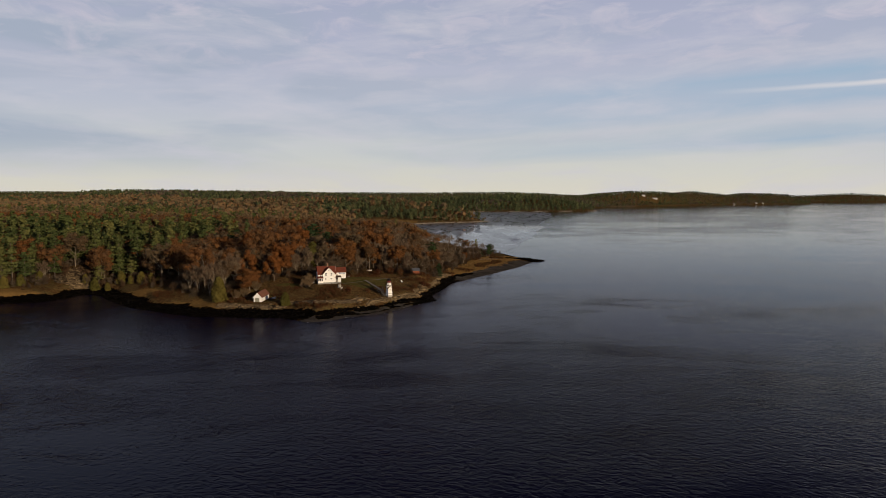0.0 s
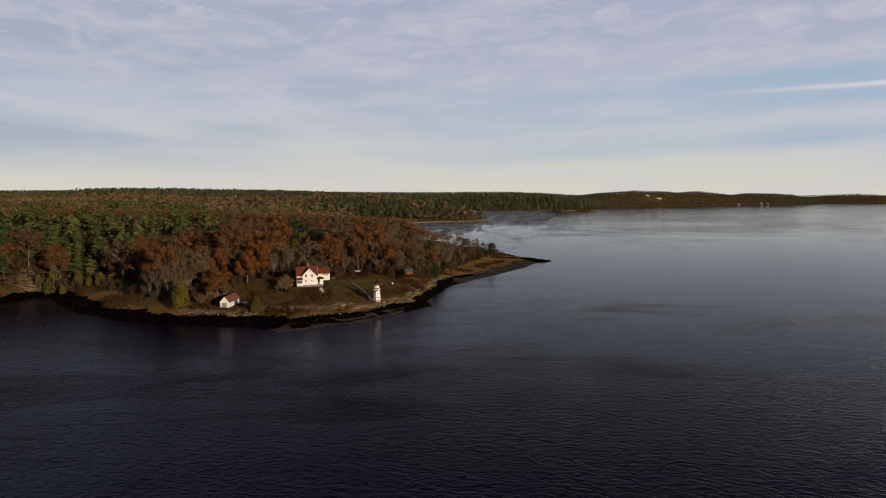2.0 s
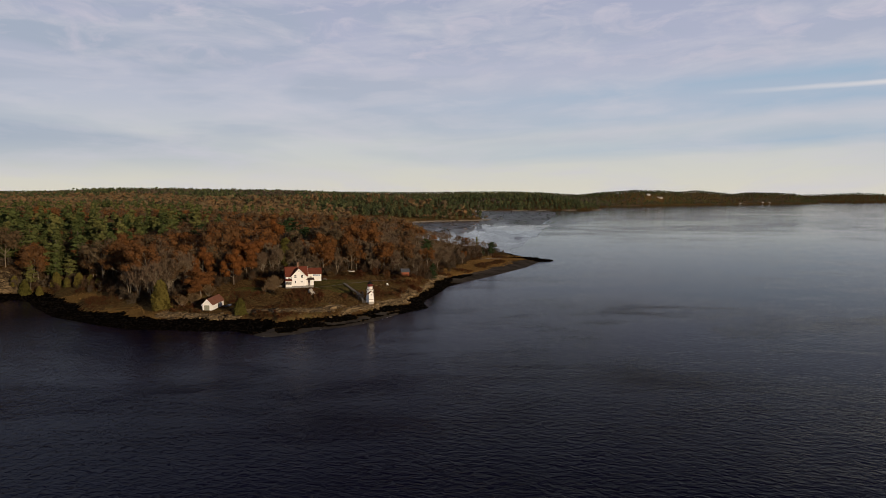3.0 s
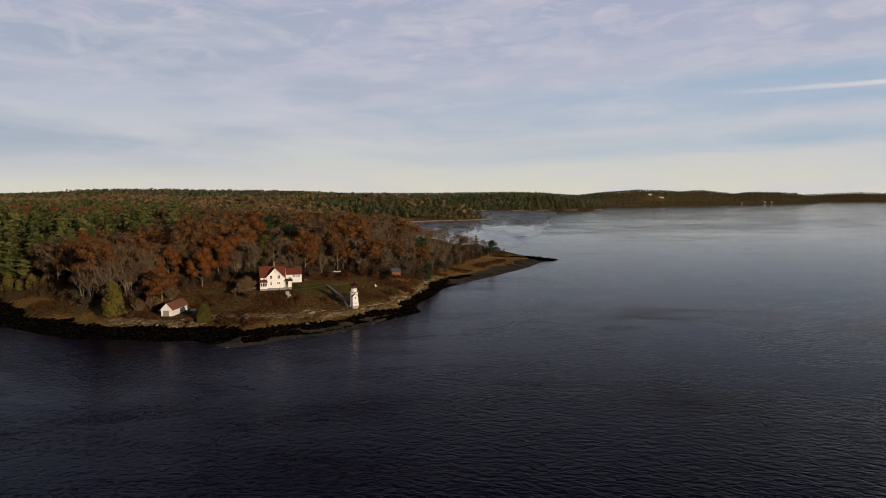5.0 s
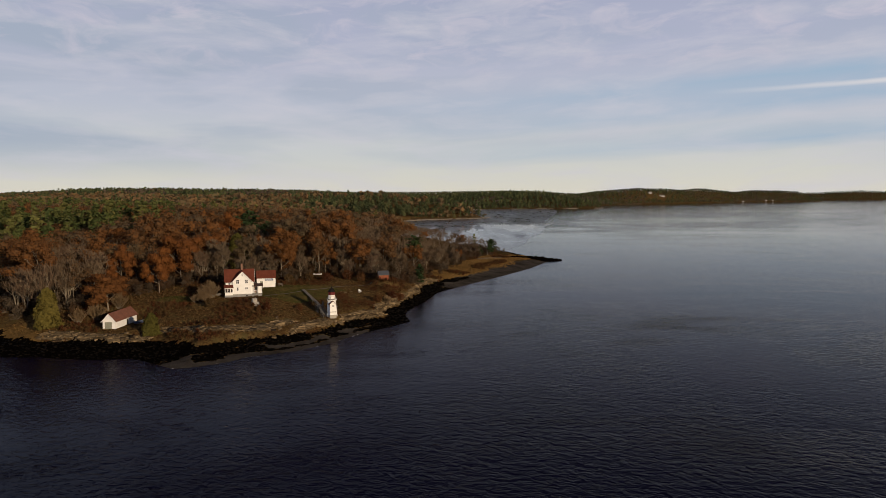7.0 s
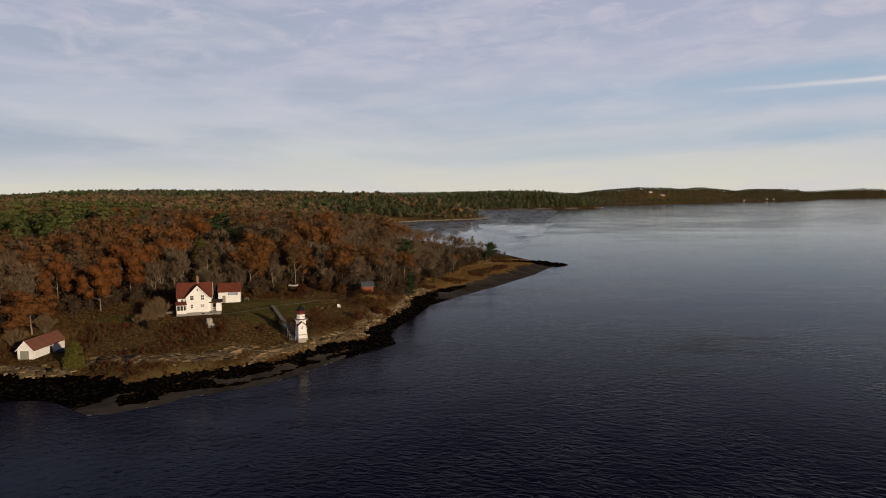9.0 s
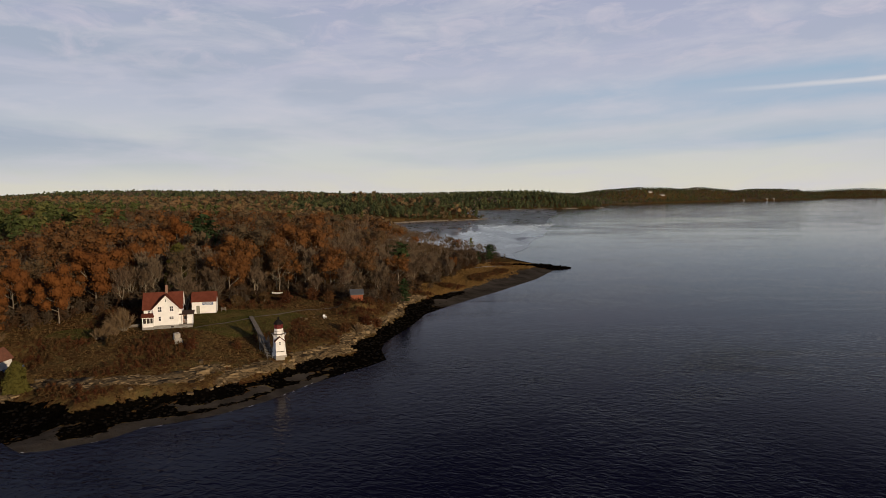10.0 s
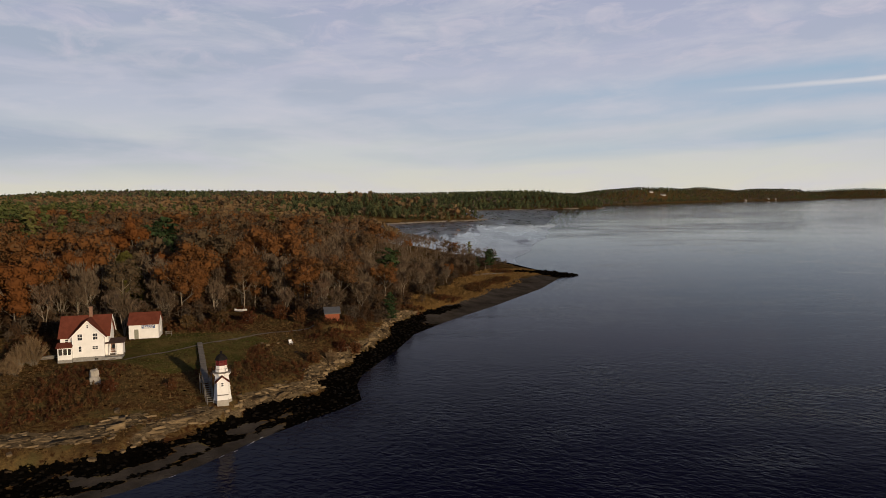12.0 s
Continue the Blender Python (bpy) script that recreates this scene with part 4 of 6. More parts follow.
mid_oak = [low(oak_parts(110 + k, 12.0 + k % 2, 5.4, 560, 0.33, 0, 10, 0.5), 3, 9) for k in range(4)]
mid_bare = [low(bare_parts(130 + k, 11.0, 3.5, 250, 1, 0.045, 1 + k % 2), 3, 12) for k in range(4)]
mid_pine = [low(pine_parts(150 + k, 14.0 + k, 3.0, 420, 0.46, 0.2, 0.5), 3, 1) for k in range(4)]
rest = ~alone


def top_half(cards_, share=0.52):
    """The part of a crown that shows above its neighbours."""
    v, f = cards_
    q = v.reshape(-1, 4, 3)
    q = q[q[:, :, 2].mean(1) > share * q[:, :, 2].max()]
    return q.reshape(-1, 3), np.arange(len(q) * 4).reshape(-1, 4)


no_stem = (np.zeros((0, 3)), np.zeros((0, 4), dtype=int))
mid_oak += [(no_stem, top_half(oak_parts(170 + k, 12.5, 6.2, 230, 0.5, 0, 7, 0.55)[1])) for k in range(4)]
mid_oak += [(tubes(p[:8], 3), top_half(c)) for p, c in (oak_parts(110 + k, 12.0 + k % 2, 5.4, 520, 0.33, 0, 9, 0.5) for k in range(4))]
mid_oak += [(no_stem, top_half(oak_parts(174 + k, 12.5, 6.4, 125, 0.78, 0, 8, 0)[1])) for k in range(4)]
mid_bare += [low(bare_parts(180 + k, 11.0, 4.0, 150, 1, 0.085, 1), 3, 4) for k in range(4)]
mid_pine += [(no_stem, pine_parts(190 + k, 14.5, 3.1, 270, 0.48, 0.25, 0.5)[1]) for k in range(4)]
xs2, ys2 = scatter(rng, -480, 60, -10, 520, 7.6)
d2, (z2, sd2) = wood_depth(xs2, ys2), land(xs2, ys2)
ok = (d2 > 1) & (sd2 > 6) & ~((xs2 > -175) & (xs2 < 60) & (ys2 < 250)) & (xs2 > -12 - 0.69 * (ys2 + 287)) & (z2 > 1.5)
mx, my = np.concatenate([tx[rest], xs2[ok]]), np.concatenate([ty[rest], ys2[ok]])
mk = np.concatenate([kind[rest], kinds_at(xs2[ok], ys2[ok], rng)])
ms = rng.uniform(0.82, 1.18, len(mx)) * np.where((mk == 2) & (mx < -95), 1.2, 1.0) * (1 - 0.42 * smooth(90, 180, my) * smooth(-20, 10, mx))
for k, nm, protos, mt, mc, lab in ((0, "oak_woods", mid_oak, M_PALEBARK, M_OAK, "thick woods of russet and brown autumn oaks"),
                                   (0, "brown_woods", mid_oak, M_PALEBARK, M_HAZYLEAF, "thick woods of brown oaks, lightened and dulled like haze"),
                                   (1, "bare_woods", mid_bare, M_PALEBARK, M_TWIG, "thick woods of leafless grey hardwoods"),
                                   (2, "pine_woods", mid_pine, M_BARK, M_PINE, "dark green pine woods behind the clearing")):
    sel = (mk == k) & ((my > 300) if nm == "brown_woods" else (my <= 300) | (k != 0))
    woods(nm, np.stack([mx[sel], my[sel], ms[sel], np.where((my[sel] > 330) & (k == 0), 12, np.where(my[sel] > 210, 4, np.where((wood_depth(mx[sel], my[sel]) > 32) & (k == 0), 8, 0))) + rng.integers(0, 4, sel.sum())], 1), protos, mt, mc, lab, "woods")

def conifer_far(seed, n=24, size=1.75):
    """A conifer for the distance: a ragged spire of outward plumes."""
    r = np.random.default_rng(seed)
    h, w = r.uniform(11.5, 15.5), r.uniform(3.2, 4.5)
    f = (np.arange(n) + r.uniform(0, 1, n)) / n
    a = np.arange(n) * 2.4 + r.uniform(-0.4, 0.4, n)
    reach = w * (1 - f) ** 0.55 * r.uniform(0.6, 1.1, n)
    C = np.stack([np.cos(a) * reach, np.sin(a) * reach, h * (0.03 + 0.97 * f)], 1)
    O = np.stack([np.cos(a), np.sin(a), np.full(n, 0.55)], 1)
    return leaf_cards(r, C, size, O, 0.1, 1.2, 0.38)


FAR_HOUSES = [(1390, 3092, 9, 7, 5, 0.3, "white house near the far waterline"), (1545, 3200, 9, 7, 5, 0.5, "white house among far trees"), (1590, 3228, 7, 6, 4, 0.4, "small pale house among far trees"),
              (848, 2712, 14, 9, 6, 0.2, "pale house on the far wooded hill"), (905, 2742, 24, 9, 5, 0.3, "long pale house on the far wooded hill"), (470, 1862, 6, 5, 3.5, 0.6, "small pale house on the far point")]

# far woods, coarser with distance
far_oak = []
for k in range(4):
    far_oak.append(((None, None), oak_parts(210 + k, 11.0, 6.2, 20, 2.5, 0, 24, 0)[1]))
far_oak += [((None, None), oak_parts(220 + k, 11.0, 6.6, 11, 2.7, 0, 24, 0)[1]) for k in range(4)]
far_oak += [((None, None), oak_parts(230 + k, 11.0, 6.6, 8, 3.4, 0, 24, 0)[1]) for k in range(4)]
far_pine = [((None, None), conifer_far(250 + k, 38, 1.25)) for k in range(4)] + [((None, None), conifer_far(260 + k, 11, 2.5)) for k in range(4)] + [((None, None), conifer_far(270 + k, 7, 3.0)) for k in range(4)]
fx, fy, fs = [], [], []
for y0, y1, step in ((520, 900, 11), (900, 1500, 16), (1500, 2000, 12), (2000, 2300, 15), (2300, 2900, 13), (2900, 3500, 12), (3500, 5900, 19)):
    span = y1 + 320
    a, b = scatter(rng, -0.72 * span, 0.72 * span, y0, y1, step)
    fx.append(a), fy.append(b), fs.append(np.full(len(a), step))
a, b = scatter(rng, -300, 2600, 840, 3800, 10)
near_shore = shore_distance(a, b)
low_row = (near_shore > 2) & (near_shore < 24)
fx.append(a[low_row]), fy.append(b[low_row]), fs.append(np.full(low_row.sum(), -20.0))
fx, fy, fs = np.concatenate(fx), np.concatenate(fy), np.concatenate(fs)
fz, fd = land(fx, fy)
marshy = bell(fx, fy, -70, 640, 80, 120) + bell(fx, fy, -20, 790, 90, 45)
ok = (fd > np.where((fy > 1500) | (fs < 0), 3, 8)) & (marshy < 0.45) & (np.hypot(fx - 30, fy + 290) < 7200) & (np.abs(fx - 30) < 0.70 * (fy + 300))
behind = land(fx, fy - 260)[0]
ok &= (fy < 900) | (fd < 160) | (fz > behind - 6)
raised = sum(h * bell(fx, fy, cx, cy, sx, sy) for cx, cy, h, sx, sy in HILLS)
ok &= (fy < 1500) | (fd < 120) | (raised > 7) & (rng.uniform(0, 1, len(fx)) < 0.8) | (rng.uniform(0, 1, len(fx)) < np.where(fy > 2900, 0.15, 0.25))
for hx, hy, hw, *_ in FAR_HOUSES:
    sight_line = (hx - 30) / (hy + 200) * (fy - hy) + hx      # trees left out along the camera's sight line to each house
    ok &= ~((np.abs(fx - sight_line) < hw / 2 + 3) & (fy > hy - 70) & (fy < hy + 9))
fx, fy, fs, fz = fx[ok], fy[ok], fs[ok], fz[ok]
p_pine = np.clip(0.62 - 0.5 * smooth(1400, 900, fy) * smooth(-140, -300, fx) - 0.12 * smooth(800, 560, fy) + 0.42 * ripple(fx, fy, 95, 2) + 0.2 * bell(fx, fy, -60, 950, 200, 200) + 0.5 * bell(fx, fy, 200, 1760, 380, 300) + 0.16 * smooth(1900, 2600, fy), 0.1, 0.97)
is_pine = rng.uniform(0, 1, len(fx)) < p_pine * np.where(fs < 0, 0.45, 1.0)
scale = rng.uniform(0.85, 1.2, len(fx)) * np.where(fs < 0, 0.6, 0.8 + 0.2 * fs / 10.5) * np.where(fy > 2300, 0.68, np.where(fy > 1500, 0.84, 0.9))
for sel, nm, protos, mc, lab in ((is_pine, "far_pine_woods", far_pine, M_SHADEDPINE, "distant dark green conifer woods on low hills"),
                                 (~is_pine & (fy < 1500), "far_hardwoods", far_oak, M_HAZYLEAF, "distant brown hardwoods on low hills, lightened like haze"),
                                 # oak crowns again, only greyed in colour to imitate distant haze
                                 (~is_pine & (fy >= 1500), "far_bare_woods", far_oak, M_HAZEGREY, "distant woods on low hills, greyed to imitate haze")):
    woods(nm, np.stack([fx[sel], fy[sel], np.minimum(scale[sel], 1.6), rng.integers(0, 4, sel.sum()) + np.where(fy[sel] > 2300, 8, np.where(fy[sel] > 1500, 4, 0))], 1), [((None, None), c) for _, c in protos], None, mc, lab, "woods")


# ---------------------------------------------------------------- buildings
def slope_roof(x0, x1, y0, y1, z_eave, rise, thick=0.12):
    """Two slabs of a gable roof with its ridge along x; returns front and back."""
    ym = (y0 + y1) / 2
    front = prism([(y0, z_eave), (ym, z_eave + rise), (ym, z_eave + rise + thick), (y0 - 0.02, z_eave + thick)], x0, x1)
    back = prism([(ym, z_eave + rise), (y1, z_eave), (y1 + 0.02, z_eave + thick), (ym, z_eave + rise + thick)], x0, x1)
    turn = Matrix(((0, 1, 0, 0), (1, 0, 0, 0), (0, 0, 1, 0), (0, 0, 0, 1)))
    for bm in (front, back):
        bm.transform(turn)
        bmesh.ops.recalc_face_normals(bm, faces=bm.faces[:])
    return front, back


def gable_body(x0, x1, y0, y1, z0, z_eave, rise):
    """Walls with gable ends at x0 and x1."""
    ym = (y0 + y1) / 2
    bm = prism([(y0, z0), (y1, z0), (y1, z_eave), (ym, z_eave + rise), (y0, z_eave)], x0, x1)
    bm.transform(Matrix(((0, 1, 0, 0), (1, 0, 0, 0), (0, 0, 1, 0), (0, 0, 0, 1))))
    bmesh.ops.recalc_face_normals(bm, faces=bm.faces[:])
    return bm


def sash(parent, x, z, w, h, y=0.0, bars=1, side=None):
    """A window on the wall whose face is at y, looking towards -y (or turned by side)."""
    m = Matrix.Translation((x, y, z)) if side is None else side
    win = part("window", moved(box(-w / 2, w / 2, -0.02, 0.05, -h / 2, h / 2), m), M_GLASS, parent, "dark window glass")
    f = 0.09
    for nm, bb in (("frame", (-w / 2 - f, -w / 2, -0.06, 0.05, -h / 2 - f, h / 2 + f)), ("frame", (w / 2, w / 2 + f, -0.06, 0.05, -h / 2 - f, h / 2 + f)),
                   ("head", (-w / 2, w / 2, -0.06, 0.05, h / 2, h / 2 + f)), ("sill", (-w / 2 - f - 0.03, w / 2 + f + 0.03, -0.1, 0.05, -h / 2 - f - 0.05, -h / 2)),
                   ("meeting_rail", (-w / 2, w / 2, -0.035, 0.0, -0.03, 0.03))):
        part(nm, moved(box(*bb), m), M_TRIM, win)
    for k in range(bars):
        xb = -w / 2 + w * (k + 1) / (bars + 1)
        part("glazing_bar", moved(box(xb - 0.02, xb + 0.02, -0.033, 0.0, -h / 2, h / 2), m), M_TRIM, win)
    return win


HOUSE_TURN = radians(18)
# keeper's house: cross-gabled, white, red roof, two porches
house = thing("keepers_house", Matrix.Translation((-27.4, 13.6, 6.95)) @ Matrix.Rotation(HOUSE_TURN, 4, "Z"),
              "white clapboard keeper's house with red gabled roof and porches", "house")
part("foundation", box(-2.52, 2.52, -0.02, 3.0, -0.8, 0.75), M_STONE, house, "grey stone foundation")
part("foundation", box(-4.52, 3.12, 0.88, 7.1, -0.8, 0.72), M_STONE, house, "grey stone foundation")
main = gable_body(-4.5, 3.1, 0.9, 7.1, 0.72, 4.35, 3.0)
part("wall", main, M_WHITE, house)
wing = prism([(-2.5, 0.75), (2.5, 0.75), (2.5, 4.45), (0, 7.05), (-2.5, 4.45)], 0.0, 4.0)
part("wall", wing, M_WHITE, house)
for bm in slope_roof(-4.85, 3.45, 0.55, 7.45, 4.05, 3.32):
    part("roof", bm, M_ROOF, house, "red shingle roof")
for sx in (-1, 1):
    bm = prism([(0, 7.12), (sx * 2.95, 4.05), (sx * 2.95, 4.17), (0, 7.26)], -0.4, 4.0)
    part("roof", bm, M_ROOF, house, "red shingle roof")
    bm = prism([(0, 6.98), (sx * 2.97, 3.89), (sx * 2.97, 4.06), (0, 7.15)], -0.44, -0.30)
    part("bargeboard", bm, M_TRIM, house)
    bm = prism([(4.0, 7.2), (4.0 + sx * 3.45, 3.86), (4.0 + sx * 3.45, 4.04), (4.0, 7.38)], 3.38, 3.5)
    bm.transform(Matrix(((0, 1, 0, 0), (1, 0, 0, 0), (0, 0, 1, 0), (0, 0, 0, 1))))
    bmesh.ops.recalc_face_normals(bm, faces=bm.faces[:])
    part("bargeboard", bm, M_TRIM, house)
part("corner_board", box(-2.53, -2.38, -0.03, 0.1, 0.75, 4.4), M_TRIM, house)
part("corner_board", box(2.38, 2.53, -0.03, 0.1, 0.75, 4.4), M_TRIM, house)
chim = part("chimney", box(-0.27, 0.27, 3.65, 4.2, 6.2, 9.0, 0.02), M_BRICK, house, "weathered brown brick chimney")
part("chimney_cap", box(-0.33, 0.33, 3.59, 4.26, 8.8, 8.94, 0.02), M_BRICK, chim)
sash(house, -1.25, 4.25, 0.72, 1.05)
sash(house, 1.15, 4.25, 0.72, 1.05)
sash(house, 0.0, 6.05, 0.26, 0.55, bars=0)
sash(house, -1.3, 2.2, 0.42, 0.9, bars=0)
sash(house, 0.85, 2.3, 0.36, 0.5, bars=0)
sash(house, 1.3, 2.3, 0.36, 0.5, bars=0)
sash(house, -3.5, 3.55, 0.5, 0.55, y=0.9, bars=0)
end = Matrix.Translation((3.1, 4.0, 5.2)) @ Matrix.Rotation(radians(90), 4, "Z")
sash(house, 0, 0, 0.65, 1.0, side=end)
part("cellar_window", box(0.9, 1.5, -0.05, 0.0, 0.15, 0.45), M_SHADE, house, "dark cellar window")
# west porch, glazed
porch = part("porch", box(-4.75, -2.55, -0.35, 0.88, 0.55, 1.35), M_WHITE, house, "white glazed corner porch")
part("porch_base", box(-4.8, -2.55, -0.38, 0.85, -0.8, 0.55), M_STONE, porch)
# solid block; the shade inside the porch is its colour
part("porch_room", box(-4.6, -2.56, -0.2, 0.87, 1.35, 2.45), M_SHADE, porch, "solid dark block painted as the porch's shaded inside")
for xp in (-4.75, -4.02, -3.3, -2.69):
    part("post", box(xp, xp + 0.13, -0.35, -0.21, 1.35, 2.45), M_TRIM, porch)
part("post", box(-4.75, -4.62, 0.6, 0.87, 1.35, 2.45), M_TRIM, porch)
part("beam", box(-4.77, -2.55, -0.36, 0.87, 2.45, 2.66), M_TRIM, porch)
bm = prism([(-0.7, 2.62), (0.87, 3.25), (0.87, 3.37), (-0.72, 2.74)], -5.0, -2.4)
bm.transform(Matrix(((0, 1, 0, 0), (1, 0, 0, 0), (0, 0, 1, 0), (0, 0, 0, 1))))
bmesh.ops.recalc_face_normals(bm, faces=bm.faces[:])
part("porch_roof", bm, M_ROOF, porch, "dark red porch roof")
# east porch, half open with a rail
porch = part("porch", box(3.12, 5.45, 0.5, 3.2, 0.5, 0.68), M_PLANK, house, "white side porch with a wooden deck")
part("porch_base", box(2.55, 5.3, -0.3, 3.1, -0.8, 0.48), M_STONE, porch)
part("porch_wall", box(4.35, 5.4, 0.75, 3.1, 0.68, 2.75), M_WHITE, porch)
part("porch_wall", box(3.14, 4.35, 1.9, 3.1, 0.68, 2.75), M_WHITE, porch)
part("porch_door", box(3.3, 4.1, 1.84, 1.9, 0.7, 2.5), M_BRICK, porch, "brown panelled porch door")
part("porch_window", box(3.45, 3.95, 1.81, 1.85, 1.6, 2.3), M_GLASS, porch, "dark window glass")
for xp, yp in ((3.14, 0.55), (4.2, 0.55), (5.28, 0.55)):
    part("post", box(xp, xp + 0.12, yp, yp + 0.12, 0.68, 2.75), M_TRIM, porch)
for zr in (1.05, 1.5):
    part("rail", box(3.1, 5.45, 0.52, 0.6, zr, zr + 0.07), M_TRIM, porch)
for k in range(4):
    part("step", box(3.2, 4.3, 0.25 - 0.28 * k, 0.5 - 0.28 * k, 0.0, 0.5 - 0.13 * k), M_PLANK, porch)
bm = prism([(0.25, 2.75), (3.2, 3.15), (3.2, 3.27), (0.23, 2.86)], 2.6, 5.7)
bm.transform(Matrix(((0, 1, 0, 0), (1, 0, 0, 0), (0, 0, 1, 0), (0, 0, 0, 1))))
bmesh.ops.recalc_face_normals(bm, faces=bm.faces[:])
part("porch_roof", bm, surface("tarred_roof", (0.045, 0.028, 0.021), (0.085, 0.050, 0.037), 1.5, 0.9, 0.1), porch, "dark tarred porch roof")

# small barn beside the house, with a board sign under the eave
barn = thing("barn", Matrix.Translation((-25.3, 30.6, 7.3)) @ Matrix.Rotation(radians(14), 4, "Z"), "small white barn with red roof and lettered board", "barn")
part("wall", gable_body(-2.75, 2.75, 0, 4.6, -0.5, 3.0, 1.85), M_WHITE, barn)
for bm in slope_roof(-2.95, 2.95, -0.3, 4.9, 2.84, 2.1):
    part("roof", bm, M_ROOF, barn, "red shingle roof")
door = part("door", box(-1.75, -0.95, -0.05, 0.02, 0.0, 1.95), M_DOOR, barn, "grey-green plank door")
part("door_frame", box(-1.87, -1.75, -0.07, 0.02, 0.0, 2.07), M_TRIM, door)
part("door_frame", box(-0.95, -0.83, -0.07, 0.02, 0.0, 2.07), M_TRIM, door)
part("handle", box(-1.08, -1.03, -0.1, -0.05, 0.95, 1.08), M_BLACK, door)
board = part("sign", box(-0.35, 2.15, -0.09, -0.03, 2.1, 2.75, 0.01), M_BLUE, barn, "slate blue board with pale lettering bars")
for zz, xa, xb in ((2.55, -0.2, 1.95), (2.3, 0.05, 1.75)):
    xx = xa
    rb = random.Random(3)
    while xx < xb:
        w = rb.uniform(0.12, 0.4)
        part("lettering", box(xx, min(xx + w, xb), -0.1, -0.085, zz - 0.06, zz + 0.07), M_HULL, board)
        xx += w + 0.1
part("sill_board", box(-2.78, 2.78, -0.03, 0.0, -0.2, 0.1), M_PLANK, barn)
sash(barn, 0, 0, 0.5, 0.8, side=Matrix.Translation((2.75, 2.3, 1.7)) @ Matrix.Rotation(radians(90), 4, "Z"), bars=1)

# boathouse by the western shore
boathouse = thing("boathouse", Matrix.Translation((-48.7, -17.1, 3.6)) @ Matrix.Rotation(1.56, 4, "Z"),
                  "weathered white boathouse with faded red roof on the ledge", "boathouse")
part("wall", gable_body(0, 10.9, 0, 3.1, -0.9, 1.95, 1.7), M_WHITE, boathouse)
for bm in slope_roof(-0.25, 11.15, -0.28, 3.38, 1.7, 2.0):
    part("roof", bm, surface("faded_red_shingles", (0.10, 0.042, 0.026), (0.18, 0.075, 0.047), 1.2, 0.85, 0.2, 0.01, 9), boathouse, "faded red-brown shingle roof")
door = part("door", moved(box(-0.85, 0.85, -0.05, 0.03, -0.3, 1.7), Matrix.Translation((0, 1.7, 0)) @ Matrix.Rotation(radians(-90), 4, "Z")), M_DOOR, boathouse, "grey double plank doors")
for k in range(6):
    part("plank", moved(box(-0.83 + 0.28 * k, -0.58 + 0.28 * k, -0.075, -0.05, -0.28, 1.68), Matrix.Translation((0, 1.7, 0)) @ Matrix.Rotation(radians(-90), 4, "Z")), M_DOOR, door)
for k in range(12):
    part("board", box(0.35 + 0.4 * k, 0.71 + 0.4 * k, -0.05, 0.0, -0.7, 1.5), M_HULL, boathouse, "cream weathered board")
# flat dark panel on the closed wall, no real opening
part("side_door", box(5.6, 6.4, -0.05, 0.02, -0.6, 1.5), M_SHADE, boathouse, "dark panel painted as an open side doorway")
for sx in (-1, 1):
    bm = prism([(1.55, 3.55), (1.55 + sx * 1.86, 1.56), (1.55 + sx * 1.86, 1.74), (1.55, 3.73)], -0.29, -0.21)
    bm.transform(Matrix(((0, 1, 0, 0), (1, 0, 0, 0), (0, 0, 1, 0), (0, 0, 0, 1))))
    bmesh.ops.recalc_face_normals(bm, faces=bm.faces[:])
    part("bargeboard", bm, M_TRIM, boathouse)

# small red shed on the north bank
shed = thing("red_shed", Matrix.Translation((9.1, 48.6, 7.35)) @ Matrix.Rotation(radians(16), 4, "Z"), "small orange-red board shed with grey metal roof", "shed")
part("wall", gable_body(-1.6, 1.6, 0, 2.6, -0.6, 1.75, 1.0), M_REDWALL, shed)
for bm in slope_roof(-1.85, 1.85, -0.3, 2.9, 1.68, 1.24, 0.08):
    part("roof", bm, M_TIN, shed, "grey metal roof")
part("fascia", box(-1.86, 1.86, -0.36, -0.30, 1.60, 1.70), M_PLANK, shed)
for k in range(9):
    part("board", box(-1.58 + 0.352 * k, -1.25 + 0.352 * k, -0.03, 0.0, -0.3, 1.6), M_REDWALL, shed)

# ---------------------------------------------------------------- lighthouse
tower = thing("lighthouse", Matrix.Translation((0.85, -1.45, 3.4)) @ Matrix.Rotation(radians(20), 4, "Z"),
              "small white octagonal wooden lighthouse with dark red lantern", "lighthouse")
ax = Matrix.Translation((0, 1.75, 0))
part("foundation", moved(lathe([(1.55, -1.2), (1.5, 0.7)], 8, math.pi / 8), ax), M_CONCRETE, tower, "rough concrete and stone base")
part("tower_body", moved(lathe([(1.42, 0.7), (1.02, 4.85)], 8, math.pi / 8), ax), M_WHITE, tower)
deck = part("gallery", moved(lathe([(1.0, 4.75), (1.5, 4.9), (1.5, 5.0), (1.0, 5.02)], 8, math.pi / 8), ax), M_PLANK, tower, "narrow gallery deck")
